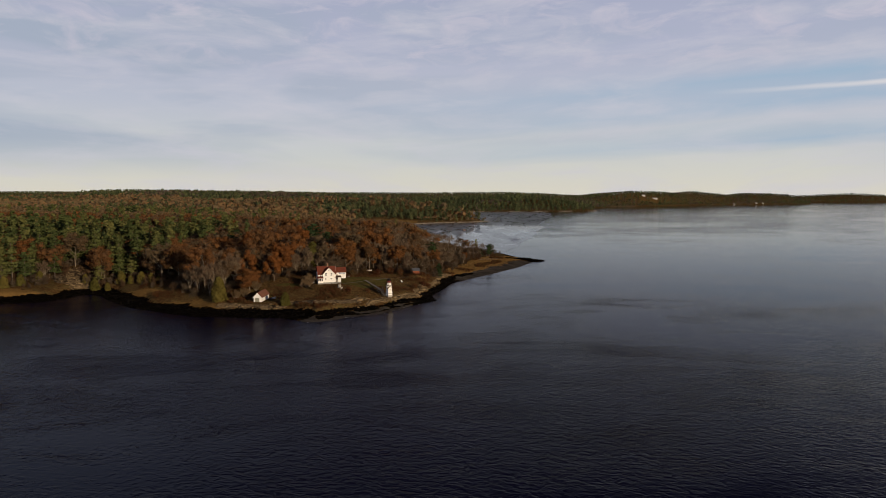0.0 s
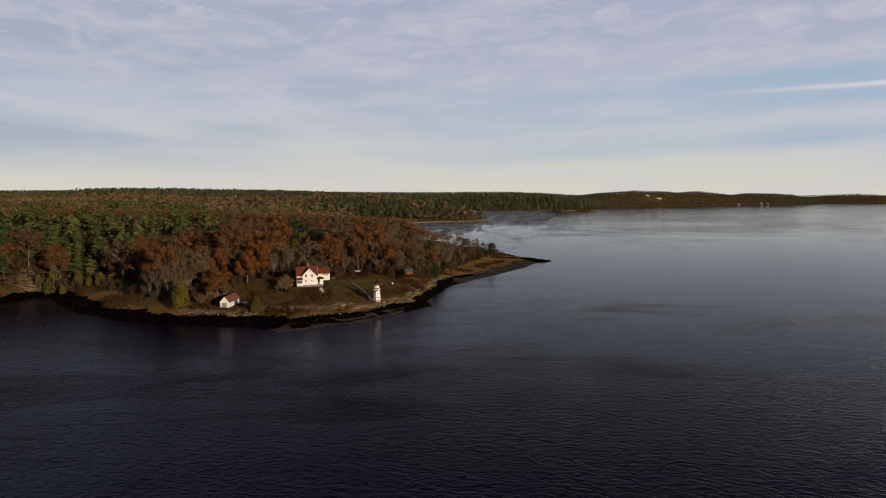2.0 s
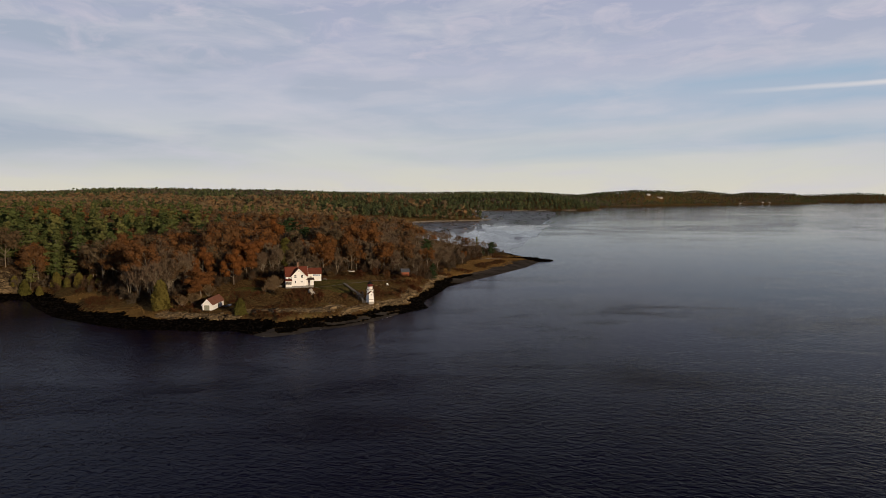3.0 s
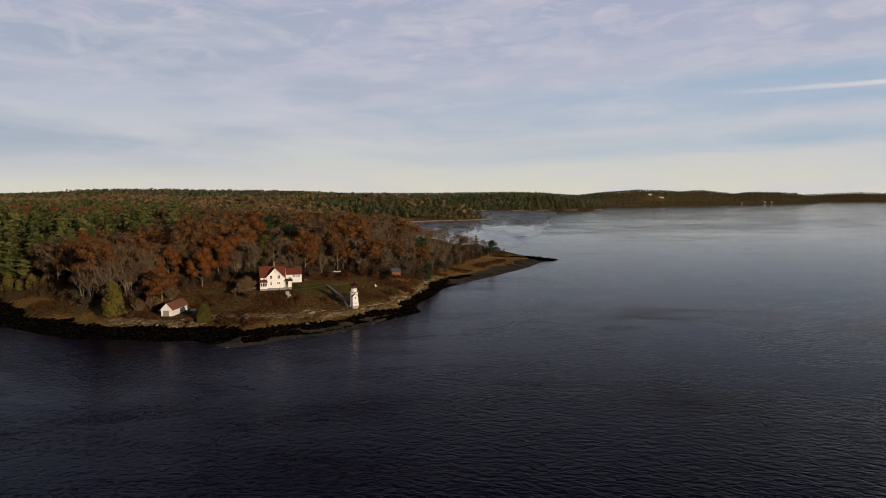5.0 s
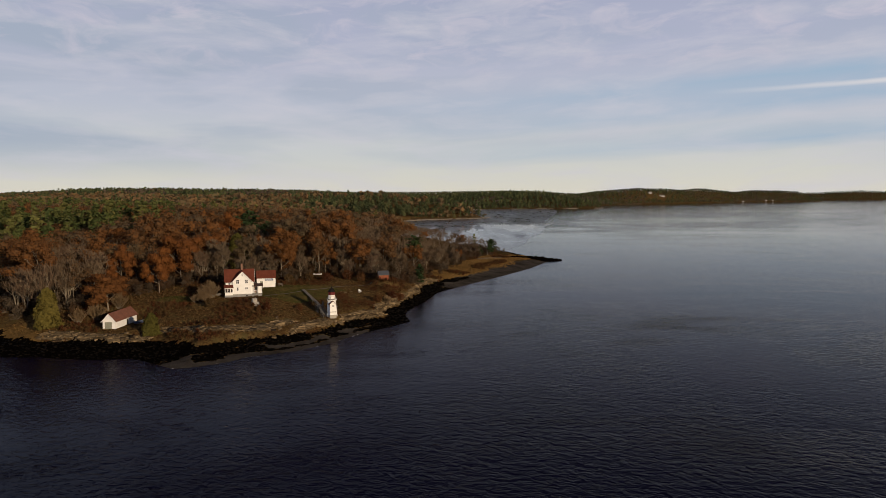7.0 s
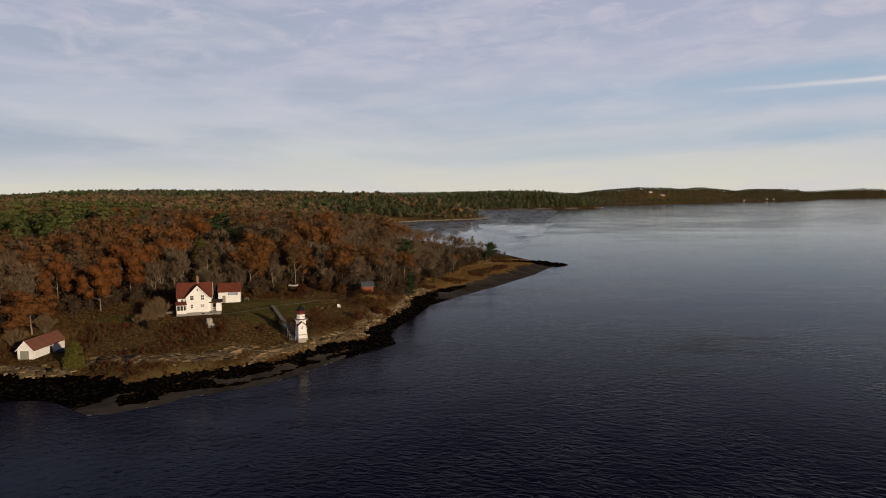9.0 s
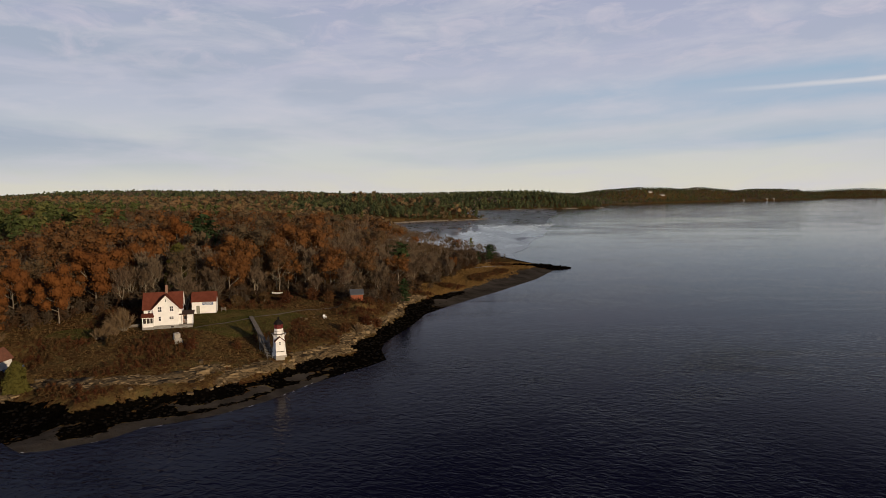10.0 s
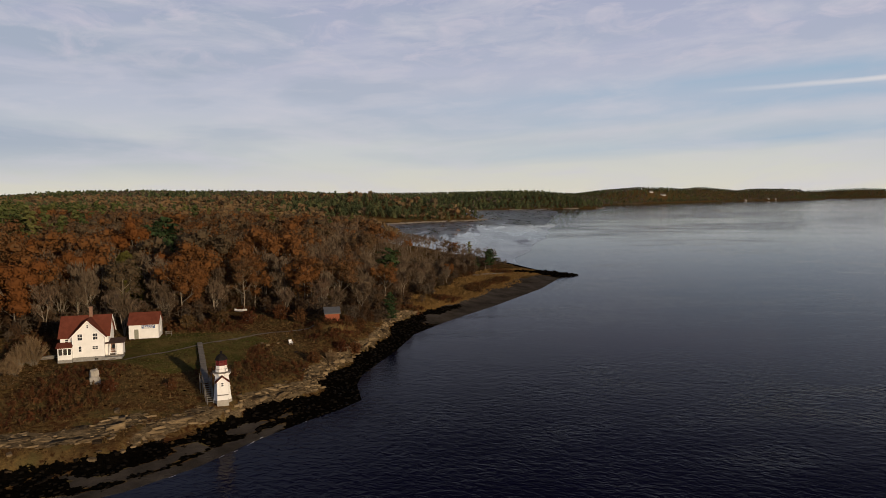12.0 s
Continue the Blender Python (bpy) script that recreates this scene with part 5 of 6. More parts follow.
for k in range(8):
    a, b = math.pi / 8 + k * math.pi / 4, math.pi / 8 + (k + 1) * math.pi / 4
    pa, pb = Vector((1.42 * math.cos(a), 1.75 + 1.42 * math.sin(a), 5.0)), Vector((1.42 * math.cos(b), 1.75 + 1.42 * math.sin(b), 5.0))
    part("baluster", stick(pa, pa + Vector((0, 0, 0.62)), 0.025, 5), M_BLACK, deck)
    part("hand_rail", stick(pa + Vector((0, 0, 0.6)), pb + Vector((0, 0, 0.6)), 0.022, 5), M_BLACK, deck)
    part("bracket", stick(Vector((1.04 * math.cos(a), 1.75 + 1.04 * math.sin(a), 4.35)), Vector((1.40 * math.cos(a), 1.75 + 1.40 * math.sin(a), 4.9)), 0.045, 5), M_TRIM, deck)
part("parapet", moved(lathe([(1.0, 5.0), (0.86, 5.9), (0.93, 5.92), (0.93, 5.98)], 8, math.pi / 8), ax), M_WHITE, tower)
lantern = part("lantern", moved(lathe([(0.80, 5.9), (0.80, 6.85)], 8, math.pi / 8), ax), M_LANTERNGLASS, tower, "dark glazed lantern with oxblood frame")
part("lantern_sill", moved(lathe([(0.90, 5.98), (0.90, 6.5), (0.81, 6.52)], 8, math.pi / 8), ax), M_LANTERN, lantern, "oxblood red painted panels")
part("lantern_head", moved(lathe([(0.83, 6.68), (0.88, 6.7), (0.88, 6.88)], 8, math.pi / 8), ax), M_LANTERN, lantern, "oxblood red painted band")
for k in range(8):
    a = math.pi / 8 + k * math.pi / 4
    part("mullion", stick((0.82 * math.cos(a), 1.75 + 0.82 * math.sin(a), 6.3), (0.82 * math.cos(a), 1.75 + 0.82 * math.sin(a), 6.75), 0.07, 5), M_LANTERN, lantern)
roof = part("lantern_roof", moved(lathe([(1.02, 6.82), (0.99, 6.92), (0.78, 7.25), (0.42, 7.58), (0.17, 7.7), (0.14, 7.8)], 8, math.pi / 8), ax), M_BLACK, tower, "black iron lantern roof")
part("ventilator_ball", moved(lathe([(0.03, 7.74), (0.16, 7.8), (0.22, 7.95), (0.16, 8.1), (0.04, 8.18)], 10), ax), M_BLACK, roof)
part("lightning_rod", moved(lathe([(0.02, 8.15), (0.012, 8.55)], 5), ax), M_BLACK, roof)
ent = part("entry", gable_body(-0.3, 1.5, -0.8, 0.8, 0.9, 3.75, 0.75), M_WHITE, tower, "gabled entry standing before the tower")
ent.matrix_local = Matrix.Rotation(radians(90), 4, "Z") @ Matrix.Translation((0.3, 0, 0))
for bm in slope_roof(-0.5, 1.5, -1.02, 1.02, 3.55, 0.95, 0.1):
    r = part("entry_roof", bm, M_ROOF, tower, "red shingle entry roof")
    r.matrix_local = Matrix.Rotation(radians(90), 4, "Z") @ Matrix.Translation((0.3, 0, 0))
base = part("entry_base", box(-0.86, 0.86, -0.08, 1.4, -1.2, 0.9, 0.03), M_CONCRETE, tower, "rough concrete and stone base")
part("water_table", box(-0.83, 0.83, -0.06, 0.02, 1.62, 1.76), M_PLANK, tower)
sash(tower, 0.0, 3.3, 0.3, 0.5, y=-0.0, bars=0)
for sx, za in ((0.85, 2.1), (0.85, 3.2)):
    part("bracing", stick((sx, 0.1, za), (sx + 0.35, 0.6, za - 0.3), 0.05, 5), M_TRIM, tower)

# ---------------------------------------------------------------- boardwalk and stairs to the lighthouse
walkway = thing("boardwalk", Matrix.Identity(4), "grey weathered plank boardwalk with railed stairs to the lighthouse", "boardwalk")
A, B = Vector((-13.3, 28.0, ground_z(-13.3, 28.0) + 0.22)), Vector((-3.9, 4.6, 6.0))
run = B - A
along = run.normalized()
across = Vector((along.y, -along.x, 0)).normalized()
n_planks = 150
plank_mesh = bpy.data.meshes.new("plank")
bm = box(-0.46, 0.46, -0.072, 0.072, -0.02, 0.02)
bm.to_mesh(plank_mesh), bm.free()
plank_mesh.materials.append(M_PLANK)
frame_turn = Matrix((across, along, across.cross(along))).transposed().to_4x4()
for k in range(n_planks):
    p = A + run * ((k + 0.5) / n_planks)
    ob = new("plank", plank_mesh)
    ob.parent = walkway
    ob.matrix_local = Matrix.Translation(p) @ frame_turn
for s in (-0.38, 0.38):
    part("joist", stick(A + across * s - Vector((0, 0, 0.1)), B + across * s - Vector((0, 0, 0.1)), 0.06, 4), M_PLANK, walkway)
for k in range(3, 11):
    p = A + run * (k / 10)
    for s in (-0.5, 0.5):
        q = p + across * s
        gz = ground_z(q.x, q.y)
        if q.z - gz > 0.25:
            part("post", stick((q.x, q.y, gz - 0.3), (q.x, q.y, q.z - 0.05), 0.06, 6), M_PLANK, walkway)
platform = part("platform", moved(box(-0.9, 0.9, -0.2, 1.5, -0.08, 0.0), Matrix.Translation(B) @ frame_turn), M_PLANK, walkway)
C0, C1 = B + along * 1.4, Vector((-1.2, -0.9, ground_z(-1.2, -0.9) + 0.1))
for k in range(10):
    p = C0 + (C1 - C0) * ((k + 0.5) / 10)
    part("tread", moved(box(-0.5, 0.5, -0.16, 0.16, -0.03, 0.03), Matrix.Translation(p) @ Matrix.Rotation(math.atan2(across.y, across.x), 4, "Z")), M_PLANK, walkway)
for s in (-0.52, 0.52):
    part("stringer", stick(C0 + across * s - Vector((0, 0, 0.1)), C1 + across * s - Vector((0, 0, 0.1)), 0.07, 4), M_PLANK, walkway)
    part("hand_rail", stick(C0 + across * s + Vector((0, 0, 0.95)), C1 + across * s + Vector((0, 0, 0.95)), 0.04, 5), M_PLANK, walkway)
    for k in range(4):
        p = C0 + (C1 - C0) * (k / 3) + across * s
        part("post", stick((p.x, p.y, ground_z(p.x, p.y) - 0.3), p + Vector((0, 0, 0.98)), 0.05, 5), M_PLANK, walkway)
for s in (-0.88, 0.88):
    for yy in (-0.15, 1.4):
        p = B + across * s + along * yy
        part("post", stick((p.x, p.y, ground_z(p.x, p.y) - 0.3), p + Vector((0, 0, 1.0)), 0.055, 5), M_PLANK, walkway)
    part("hand_rail", stick(B + across * s + along * -0.15 + Vector((0, 0, 0.98)), B + across * s + along * 1.4 + Vector((0, 0, 0.98)), 0.04, 5), M_PLANK, walkway)

# gravel footpath over the lawn, from the porch to the red shed
def strip(name, pts, width, mat, lift, label, category):
    P = []
    for (x0, y0), (x1, y1) in zip(pts, pts[1:]):
        n = max(2, int(math.hypot(x1 - x0, y1 - y0) / 0.5))
        P += [(x0 + (x1 - x0) * k / n, y0 + (y1 - y0) * k / n) for k in range(n)]
    P = np.array(P + [pts[-1]])
    for _ in range(12):
        P[1:-1] = (P[:-2] + 2 * P[1:-1] + P[2:]) / 4
    way = np.gradient(P, axis=0)
    way /= np.linalg.norm(way, axis=1)[:, None]
    side = np.stack([-way[:, 1], way[:, 0]], 1)
    cols = []
    for s in (-0.5, -0.25, 0.0, 0.25, 0.5):
        w = width * (1 + 0.25 * ripple(P[:, 0] * 3, P[:, 1] * 3, 2.0, s))
        Q = P + side * (w * s)[:, None]
        cols.append(np.column_stack([Q, land(Q[:, 0], Q[:, 1])[0] + lift - 0.05 * abs(s)]))
    V = np.stack(cols, 1)
    ids = np.arange(V.shape[0] * 5).reshape(-1, 5)
    F = np.stack([ids[:-1, :-1], ids[:-1, 1:], ids[1:, 1:], ids[1:, :-1]], -1).reshape(-1, 4)
    return tagged(new(name, np_mesh(name, V.reshape(-1, 3), F, mat)), label, category, kind="structure")


strip("footpath", [(-21.6, 14.2), (-16.7, 21.5), (-13.0, 27.0), (-9.0, 33.5), (-4.2, 39.5), (0.5, 44.0), (5.0, 47.6)], 0.62, M_PATH, 0.07, "pale worn gravel footpath across the lawn", "path")

# ---------------------------------------------------------------- loose things in the clearing
def rough_block(seed, sx, sy, sz, rough=0.12, cuts=2, worn=0.22):
    """A worn, broken block: a cube cut up, pushed about and chamfered."""
    bm = bmesh.new()
    bmesh.ops.create_cube(bm, size=1)
    bmesh.ops.subdivide_edges(bm, edges=bm.edges[:], cuts=cuts, use_grid_fill=True)
    for v in bm.verts:
        r = v.co.normalized() * 0.62
        v.co = v.co.lerp(r, worn)
        n = noise.noise_vector(v.co * 2.3 + Vector((seed * 3.1, seed * 1.7, 0)))
        v.co += n * rough
        v.co = Vector((v.co.x * sx, v.co.y * sy, v.co.z * sz))
    return bm


def stone(name, x, y, seed, sx, sy, sz, mat, label, category, group="", sink=0.2, tilt=(0, 0)):
    me = bpy.data.meshes.new(name)
    bm = rough_block(seed, sx, sy, sz)
    bm.to_mesh(me), bm.free()
    me.materials.append(mat)
    ob = new(name, me)
    ob.matrix_world = Matrix.Translation((x, y, ground_z(x, y) + sz * (0.5 - sink))) @ pose(0, 0, 0, tilt[0], tilt[1], seed * 47 % 360)
    return tagged(ob, label, category, group)


stone("concrete_block", -21.0, 3.0, 1, 1.25, 0.8, 1.8, M_CONCRETE, "pale weathered concrete block leaning in the brush", "concrete block", tilt=(14, -6))
stone("concrete_block", -19.8, 0.9, 4, 1.3, 1.0, 1.3, M_CONCRETE, "broken pale concrete lump lying in the brush", "concrete block", tilt=(24, 10))
stone("boulder", -12.2, -7.9, 6, 0.9, 0.6, 0.6, M_LEDGE, "pale boulder at the top of the ledge", "boulder", tilt=(10, 12))


def rowing_boat(name, x, y, turn, length, beam, hull_mat, label, over=False):
    """A small open boat: swept sections, thwarts and a gunwale."""
    m = Matrix.Translation((x, y, ground_z(x, y) + 0.12)) @ Matrix.Rotation(turn, 4, "Z")
    ob = thing(name, m, label, "boat")
    bm = bmesh.new()
    rows = []
    for k in range(11):
        f = k / 10
        half = beam / 2 * min(1, 1.25 * math.sin(math.pi * (0.12 + 0.88 * f) ** 0.8) ** 0.7 if f < 1 else 0.04)
        keel, rim = 0.12 * (2 * f - 1) ** 2, 0.46 + 0.16 * (2 * f - 1) ** 2
        rows.append([bm.verts.new(((f - 0.5) * length, half * math.sin(a), rim - (rim - keel) * math.cos(a) ** 0.8 if abs(a) < 1.57 else rim)) for a in (-1.5707, -1.15, -0.7, 0, 0.7, 1.15, 1.5707)])
    for a, b in zip(rows, rows[1:]):
        for k in range(6):
            bm.faces.new((a[k], a[k + 1], b[k + 1], b[k]))
    bmesh.ops.solidify(bm, geom=bm.faces[:], thickness=0.05)
    part("hull", bm, hull_mat, ob)
    for f in (-0.22, 0.05, 0.3):
        part("thwart", box(f * length - 0.12, f * length + 0.12, -beam * 0.42, beam * 0.42, 0.33, 0.37), M_PLANK, ob)
    return ob


rowing_boat("rowing_boat", -15.6, 62.3, 0.15, 3.0, 1.25, M_HULL, "small white rowing boat drawn up among bare brush")
rowing_boat("skiff", -45.9, -9.6, 1.35, 4.2, 1.6, M_BLUE, "blue open skiff lying beside the white boathouse")

chair = thing("garden_chair", Matrix.Translation((3.1, 33.9, ground_z(3.1, 33.9) + 0.1)) @ Matrix.Rotation(radians(35), 4, "Z") @ Matrix.Diagonal((0.8, 0.8, 0.8, 1)), "white wooden garden chair standing in the brush", "chair")
for k in range(5):
    part("back_slat", moved(box(-0.38 + 0.16 * k, -0.24 + 0.16 * k, 0, 0.03, 0.25, 1.1), pose(0, 0.25, 0, -18)), M_HULL, chair)
for k in range(4):
    part("seat_slat", box(-0.36, 0.36, -0.36 + 0.17 * k, -0.22 + 0.17 * k, 0.36 - 0.03 * k, 0.39 - 0.03 * k), M_HULL, chair)
for sx in (-0.4, 0.34):
    part("arm", box(sx - 0.04, sx + 0.1, -0.45, 0.35, 0.58, 0.61), M_HULL, chair)
    for yy in (-0.4, 0.22):
        part("leg", box(sx, sx + 0.06, yy, yy + 0.08, -0.05, 0.58), M_HULL, chair)

bench = thing("wooden_bench", Matrix.Translation((-21.6, 33.6, ground_z(-21.6, 33.6))) @ Matrix.Rotation(radians(24), 4, "Z"), "grey weathered wooden bench beside the barn", "bench")
for k in range(3):
    part("slat", box(-0.6, 0.6, -0.2 + 0.15 * k, -0.08 + 0.15 * k, 0.42, 0.46), M_PLANK, bench)
for zz in (0.6, 0.76):
    part("back_slat", box(-0.6, 0.6, 0.26, 0.29, zz, zz + 0.1), M_PLANK, bench)
for sx in (-0.55, 0.47):
    for yy, top in ((-0.2, 0.42), (0.22, 0.88)):
        part("leg", box(sx, sx + 0.08, yy, yy + 0.07, -0.05, top), M_PLANK, bench)


# ---------------------------------------------------------------- single trees and bushes with a face of their own
cedars = [make_tree("cedar_tree", *cedar_parts(70, 9.6, 3.1, 2600, 0.34), (M_BARK, M_CEDAR), "dense yellow-green cedar at the marsh edge", "tree", "cedars by the boathouse"),
          make_tree("cedar_tree", *cedar_parts(71, 5.2, 2.0, 1500, 0.27), (M_BARK, M_CEDAR), "low yellow-green cedar bush beside the boathouse", "tree", "cedars by the boathouse")]
plant(cedars[0], -66, -15.5, 1.0)
plant(cedars[1], -38.2, -21.5, 1.0)
plant(cedars[1], -68.5, -12, 0.9, 2.0, "smaller yellow-green cedar against the tall one")
broad_pines = [make_tree("pine_tree", *pine_parts(60 + k, (13.0, 8.0)[k], (4.2, 2.2)[k], (2200, 1100)[k], (0.34, 0.26)[k], (0.2, 0.08)[k], 0.28, k == 0), (M_BARK, M_DARKPINE), "dark green broad-crowned pine among bare hardwoods", "tree", "pines of the near woods") for k in range(2)]
for x, y, k, s in ((-53.8, 110.7, 0, 1.42), (-45.6, 112, 0, 1.1), (14.5, 134, 0, 0.95), (53, 203, 0, 0.66), (-95, 100, 0, 1.2), (-18, 128, 0, 0.85), (19.7, 75, 1, 0.92), (47, 205, 1, 0.75)):
    plant(broad_pines[k], x, y, s, x * 0.7)
plant(cedars[0], -45, 66, 1.35, 1.0, "olive-green full-crowned cedar among the oaks")
for x, y, k, s in ((-73, -6, 3, 1.15), (-79, -3, 2, 1.3), (-69, -1, 3, 1.1), (-84, 1, 3, 1.0), (-47, 49, 3, 1.05), (-75, 4, 2, 1.3), (-30.5, 33.5, 2, 0.95), (-42, 42, 1, 0.9)):
    plant(bares[k], x, y, s, y * 1.3)
rc = np.random.default_rng(21)
for x, y in TREELINE_WEST:
    plant(cedars[1], x, y, float(rc.uniform(0.6, 1.15)), float(rc.uniform(0, 6.28)), "low yellow-green cedar at the foot of the western pines")
M_GREYBRUSH = foliage("grey_brush", [(0.049, 0.035, 0.023), (0.065, 0.048, 0.032), (0.084, 0.065, 0.044)], through_light=0.15)
M_THICKET = foliage("thicket_leaves", [(0.049, 0.028, 0.016), (0.062, 0.037, 0.020), (0.076, 0.049, 0.028)], through_light=0.15)
M_TANBRUSH = foliage("tan_brush", [(0.125, 0.082, 0.042), (0.155, 0.104, 0.055), (0.190, 0.130, 0.072)], through_light=0.15)
bushes = [make_tree("bush", *fan_parts(80, 3.4, 2.1), (M_PALEBARK, M_TANBRUSH), "grey-tan leafless bush in the clearing", "bush", "bushes of the clearing"),
          make_tree("bush", *shrub_parts(81, 2.3, 1.8, 20, 700, 0.16), (M_PALEBARK, M_BRUSH), "brown twiggy bush in the clearing", "bush", "bushes of the clearing")]
for x, y, k, s in ((-34.6, 9.4, 0, 1.15), (-36.4, 8.6, 0, 0.95), (-36.0, 10.8, 0, 1.25), (-37.8, 9.6, 0, 0.7), (-33.6, 2.6, 0, 0.65), (-35.4, 3.6, 0, 0.75), (-34.8, 1.2, 0, 0.55), (-36.8, 2.4, 0, 0.6), (-30.8, -3.4, 1, 0.8), (-16.5, -1.5, 1, 0.7), (-9, 3.5, 1, 0.6), (-10, 49, 1, 1.0), (-4, 55, 1, 1.2), (1, 52, 1, 1.0), (-21, 42, 1, 1.0),
                   (-16, 49, 1, 1.0), (12, 29, 0, 0.75), (9.5, 25, 1, 0.8), (15, 41, 1, 0.9), (14.5, 55, 1, 0.85), (13, 36, 1, 0.8), (-58, -8, 0, 1.2), (-55, -2, 0, 1.1), (-60, -13, 0, 1.0)):
    plant(bushes[k], x, y, s, x * 1.9)

# ---------------------------------------------------------------- brush, undergrowth and grass
CLEAR = [(-27.5, 17, 8.5), (-25.5, 32.6, 5.2), (9.2, 49.6, 2.6), (-50, -11.5, 7.0), (0.3, 1, 3.0), (-20.4, 2, 2.2), (3.1, 33.9, 1.2), (-14.6, 60.5, 4.2), (-21.6, 33.6, 1.3)]
PATHWAY = np.array([(-21.6, 14.2), (-16.7, 21.5), (-13.0, 27.0), (-9.0, 33.5), (-4.2, 39.5), (0.5, 44.0), (5.0, 47.6)])
BOARDS = np.array([(-13.3, 28.0), (-3.9, 4.6), (-1.2, -0.9)])


def off_line(x, y, pts):
    best = np.full(np.shape(x), 1e9)
    for (ax_, ay_), (bx_, by_) in zip(pts, pts[1:]):
        dx, dy = bx_ - ax_, by_ - ay_
        t = np.clip(((x - ax_) * dx + (y - ay_) * dy) / (dx * dx + dy * dy), 0, 1)
        best = np.minimum(best, np.hypot(x - ax_ - t * dx, y - ay_ - t * dy))
    return best


def free(x, y, margin=0.0):
    ok_ = (off_line(x, y, PATHWAY) > 1.0 + margin) & (off_line(x, y, BOARDS) > 1.0 + margin)
    for cx, cy, r in CLEAR:
        ok_ &= np.hypot(x - cx, y - cy) > r + margin
    return ok_


def spread(name, xs, ys, scales, protos, mat_c, label, category):
    """One spread of low growth: every plant an uneven clump of its own."""
    spots = np.stack([xs, ys, scales, rng.integers(0, len(protos), len(xs))], 1)
    return woods(name, spots, [((None, None), p) for p in protos], None, mat_c, label, category)


low_brush = [shrub_parts(300 + k, 1.0, 1.0, 9, 44, 0.12, 3.2)[1] for k in range(5)]
tall_brush = [shrub_parts(320 + k, 3.0, 1.7, 14, 140, 0.125, 4.2)[1] for k in range(5)]
bx, by = scatter(rng, -115, 62, -34, 250, 1.15)
bz, bd = land(bx, by)
zm, wd = zone_masks(bx, by, bz, bd), wood_depth(bx, by)
patch = ripple(bx, by, 5.5, 7)
ok = free(bx, by) & (wd < 3) & (bz > np.where(by > 85, 1.75, 3.0)) & (zm["lawn"] < 0.35) & (bd > 7) & (zm["rock"] < 0.5) & (patch > np.where(by < 85, -0.12, 0.12)) & (bd < 95) & ((zm["marsh"] < 0.4) | (patch > 0.3))
spread("dry_brush", bx[ok], by[ok], rng.uniform(0.35, 0.78, ok.sum()) * (0.75 + 0.6 * patch[ok]), low_brush, M_BRUSH, "reddish brown dry brush covering the slope", "brush")
bx, by = scatter(rng, -175, 62, -14, 260, 2.9)
bz, bd = land(bx, by)
wd, zm = wood_depth(bx, by), zone_masks(bx, by, bz, bd)
ok = ((zm["marsh"] < 0.45) | ((by > 95) & (ripple(bx, by, 7, 2) > 0.0))) & free(bx, by, 1.6) & (wd > np.where(by > 95, -7, -4.5)) & (wd < np.where(by > 100, 26, 15)) & (bz > 1.9) & (bd > 6) & (rng.uniform(0, 1, len(bx)) < 0.85)
half = rng.uniform(0, 1, len(bx)) < 0.55
for sel, mat, nm, lab in ((ok & half, M_GREYBRUSH, "grey_undergrowth", "grey leafless undergrowth along the woods' edge"), (ok & ~half, M_THICKET, "brown_undergrowth", "brown undergrowth along the woods' edge")):
    spread(nm, bx[sel], by[sel], rng.uniform(0.55, 1.25, sel.sum()), tall_brush, mat, lab, "undergrowth")


def tuft(seed):
    r = np.random.default_rng(seed)
    n = 16
    p = r.normal(0, 0.32, (n, 3)) * (1, 1, 0)
    tip = p + r.normal(0, 0.16, (n, 3)) + np.stack([np.full(n, 0.08), np.full(n, 0.05), r.uniform(0.25, 0.6, n)], 1)
    a = r.uniform(0, 6.28, n)
    side = np.stack([np.cos(a), np.sin(a), np.zeros(n)], 1) * 0.055
    V = np.stack([p - side, p + side, (p + side + tip) / 2 + side * 0.2, tip], 1).reshape(-1, 3)
    return V, np.arange(4 * n).reshape(n, 4)


tufts = [tuft(400 + k) for k in range(5)]
bx, by = scatter(rng, -130, 78, -34, 215, 1.15)
bz, bd = land(bx, by)
zm = zone_masks(bx, by, bz, bd)
ok = free(bx, by) & (zm["marsh"] > 0.42) & (zm["weed"] < 0.3) & (bz > 1.35) & (wood_depth(bx, by) < 1)
spread("marsh_grass", bx[ok], by[ok], rng.uniform(0.3, 0.6, ok.sum()) * np.where(by[ok] > 85, 1.7, 1.0), tufts, M_STRAW, "golden dry marsh grass above the shore", "grass")
bx, by = scatter(rng, -75, 45, -26, 100, 0.95)
bz, bd = land(bx, by)
zm = zone_masks(bx, by, bz, bd)
ok = free(bx, by, -0.4) & (zm["marsh"] <= 0.42) & (zm["lawn"] < 0.6) & (zm["rock"] < 0.5) & (bz > 2.9) & (bd > 7) & (wood_depth(bx, by) < 2) & (bd < 80)
M_SEDGE = foliage("rough_grass", [(0.082, 0.050, 0.019), (0.112, 0.068, 0.025), (0.150, 0.096, 0.038), (0.088, 0.042, 0.017)], through_light=0.15)
spread("rough_grass", bx[ok], by[ok], rng.uniform(0.3, 0.65, ok.sum()), tufts, M_SEDGE, "rough tan and olive grass on the slope", "grass")
M_TURF = foliage("lawn_turf", [(0.062, 0.055, 0.015), (0.094, 0.076, 0.022), (0.128, 0.094, 0.034)], through_light=0.15)
bx, by = scatter(rng, -58, 6, -6, 44, 0.6)
bz, bd = land(bx, by)
zm = zone_masks(bx, by, bz, bd)
ok = free(bx, by, -0.6) & (zm["lawn"] > 0.25) & (wood_depth(bx, by) < 0)
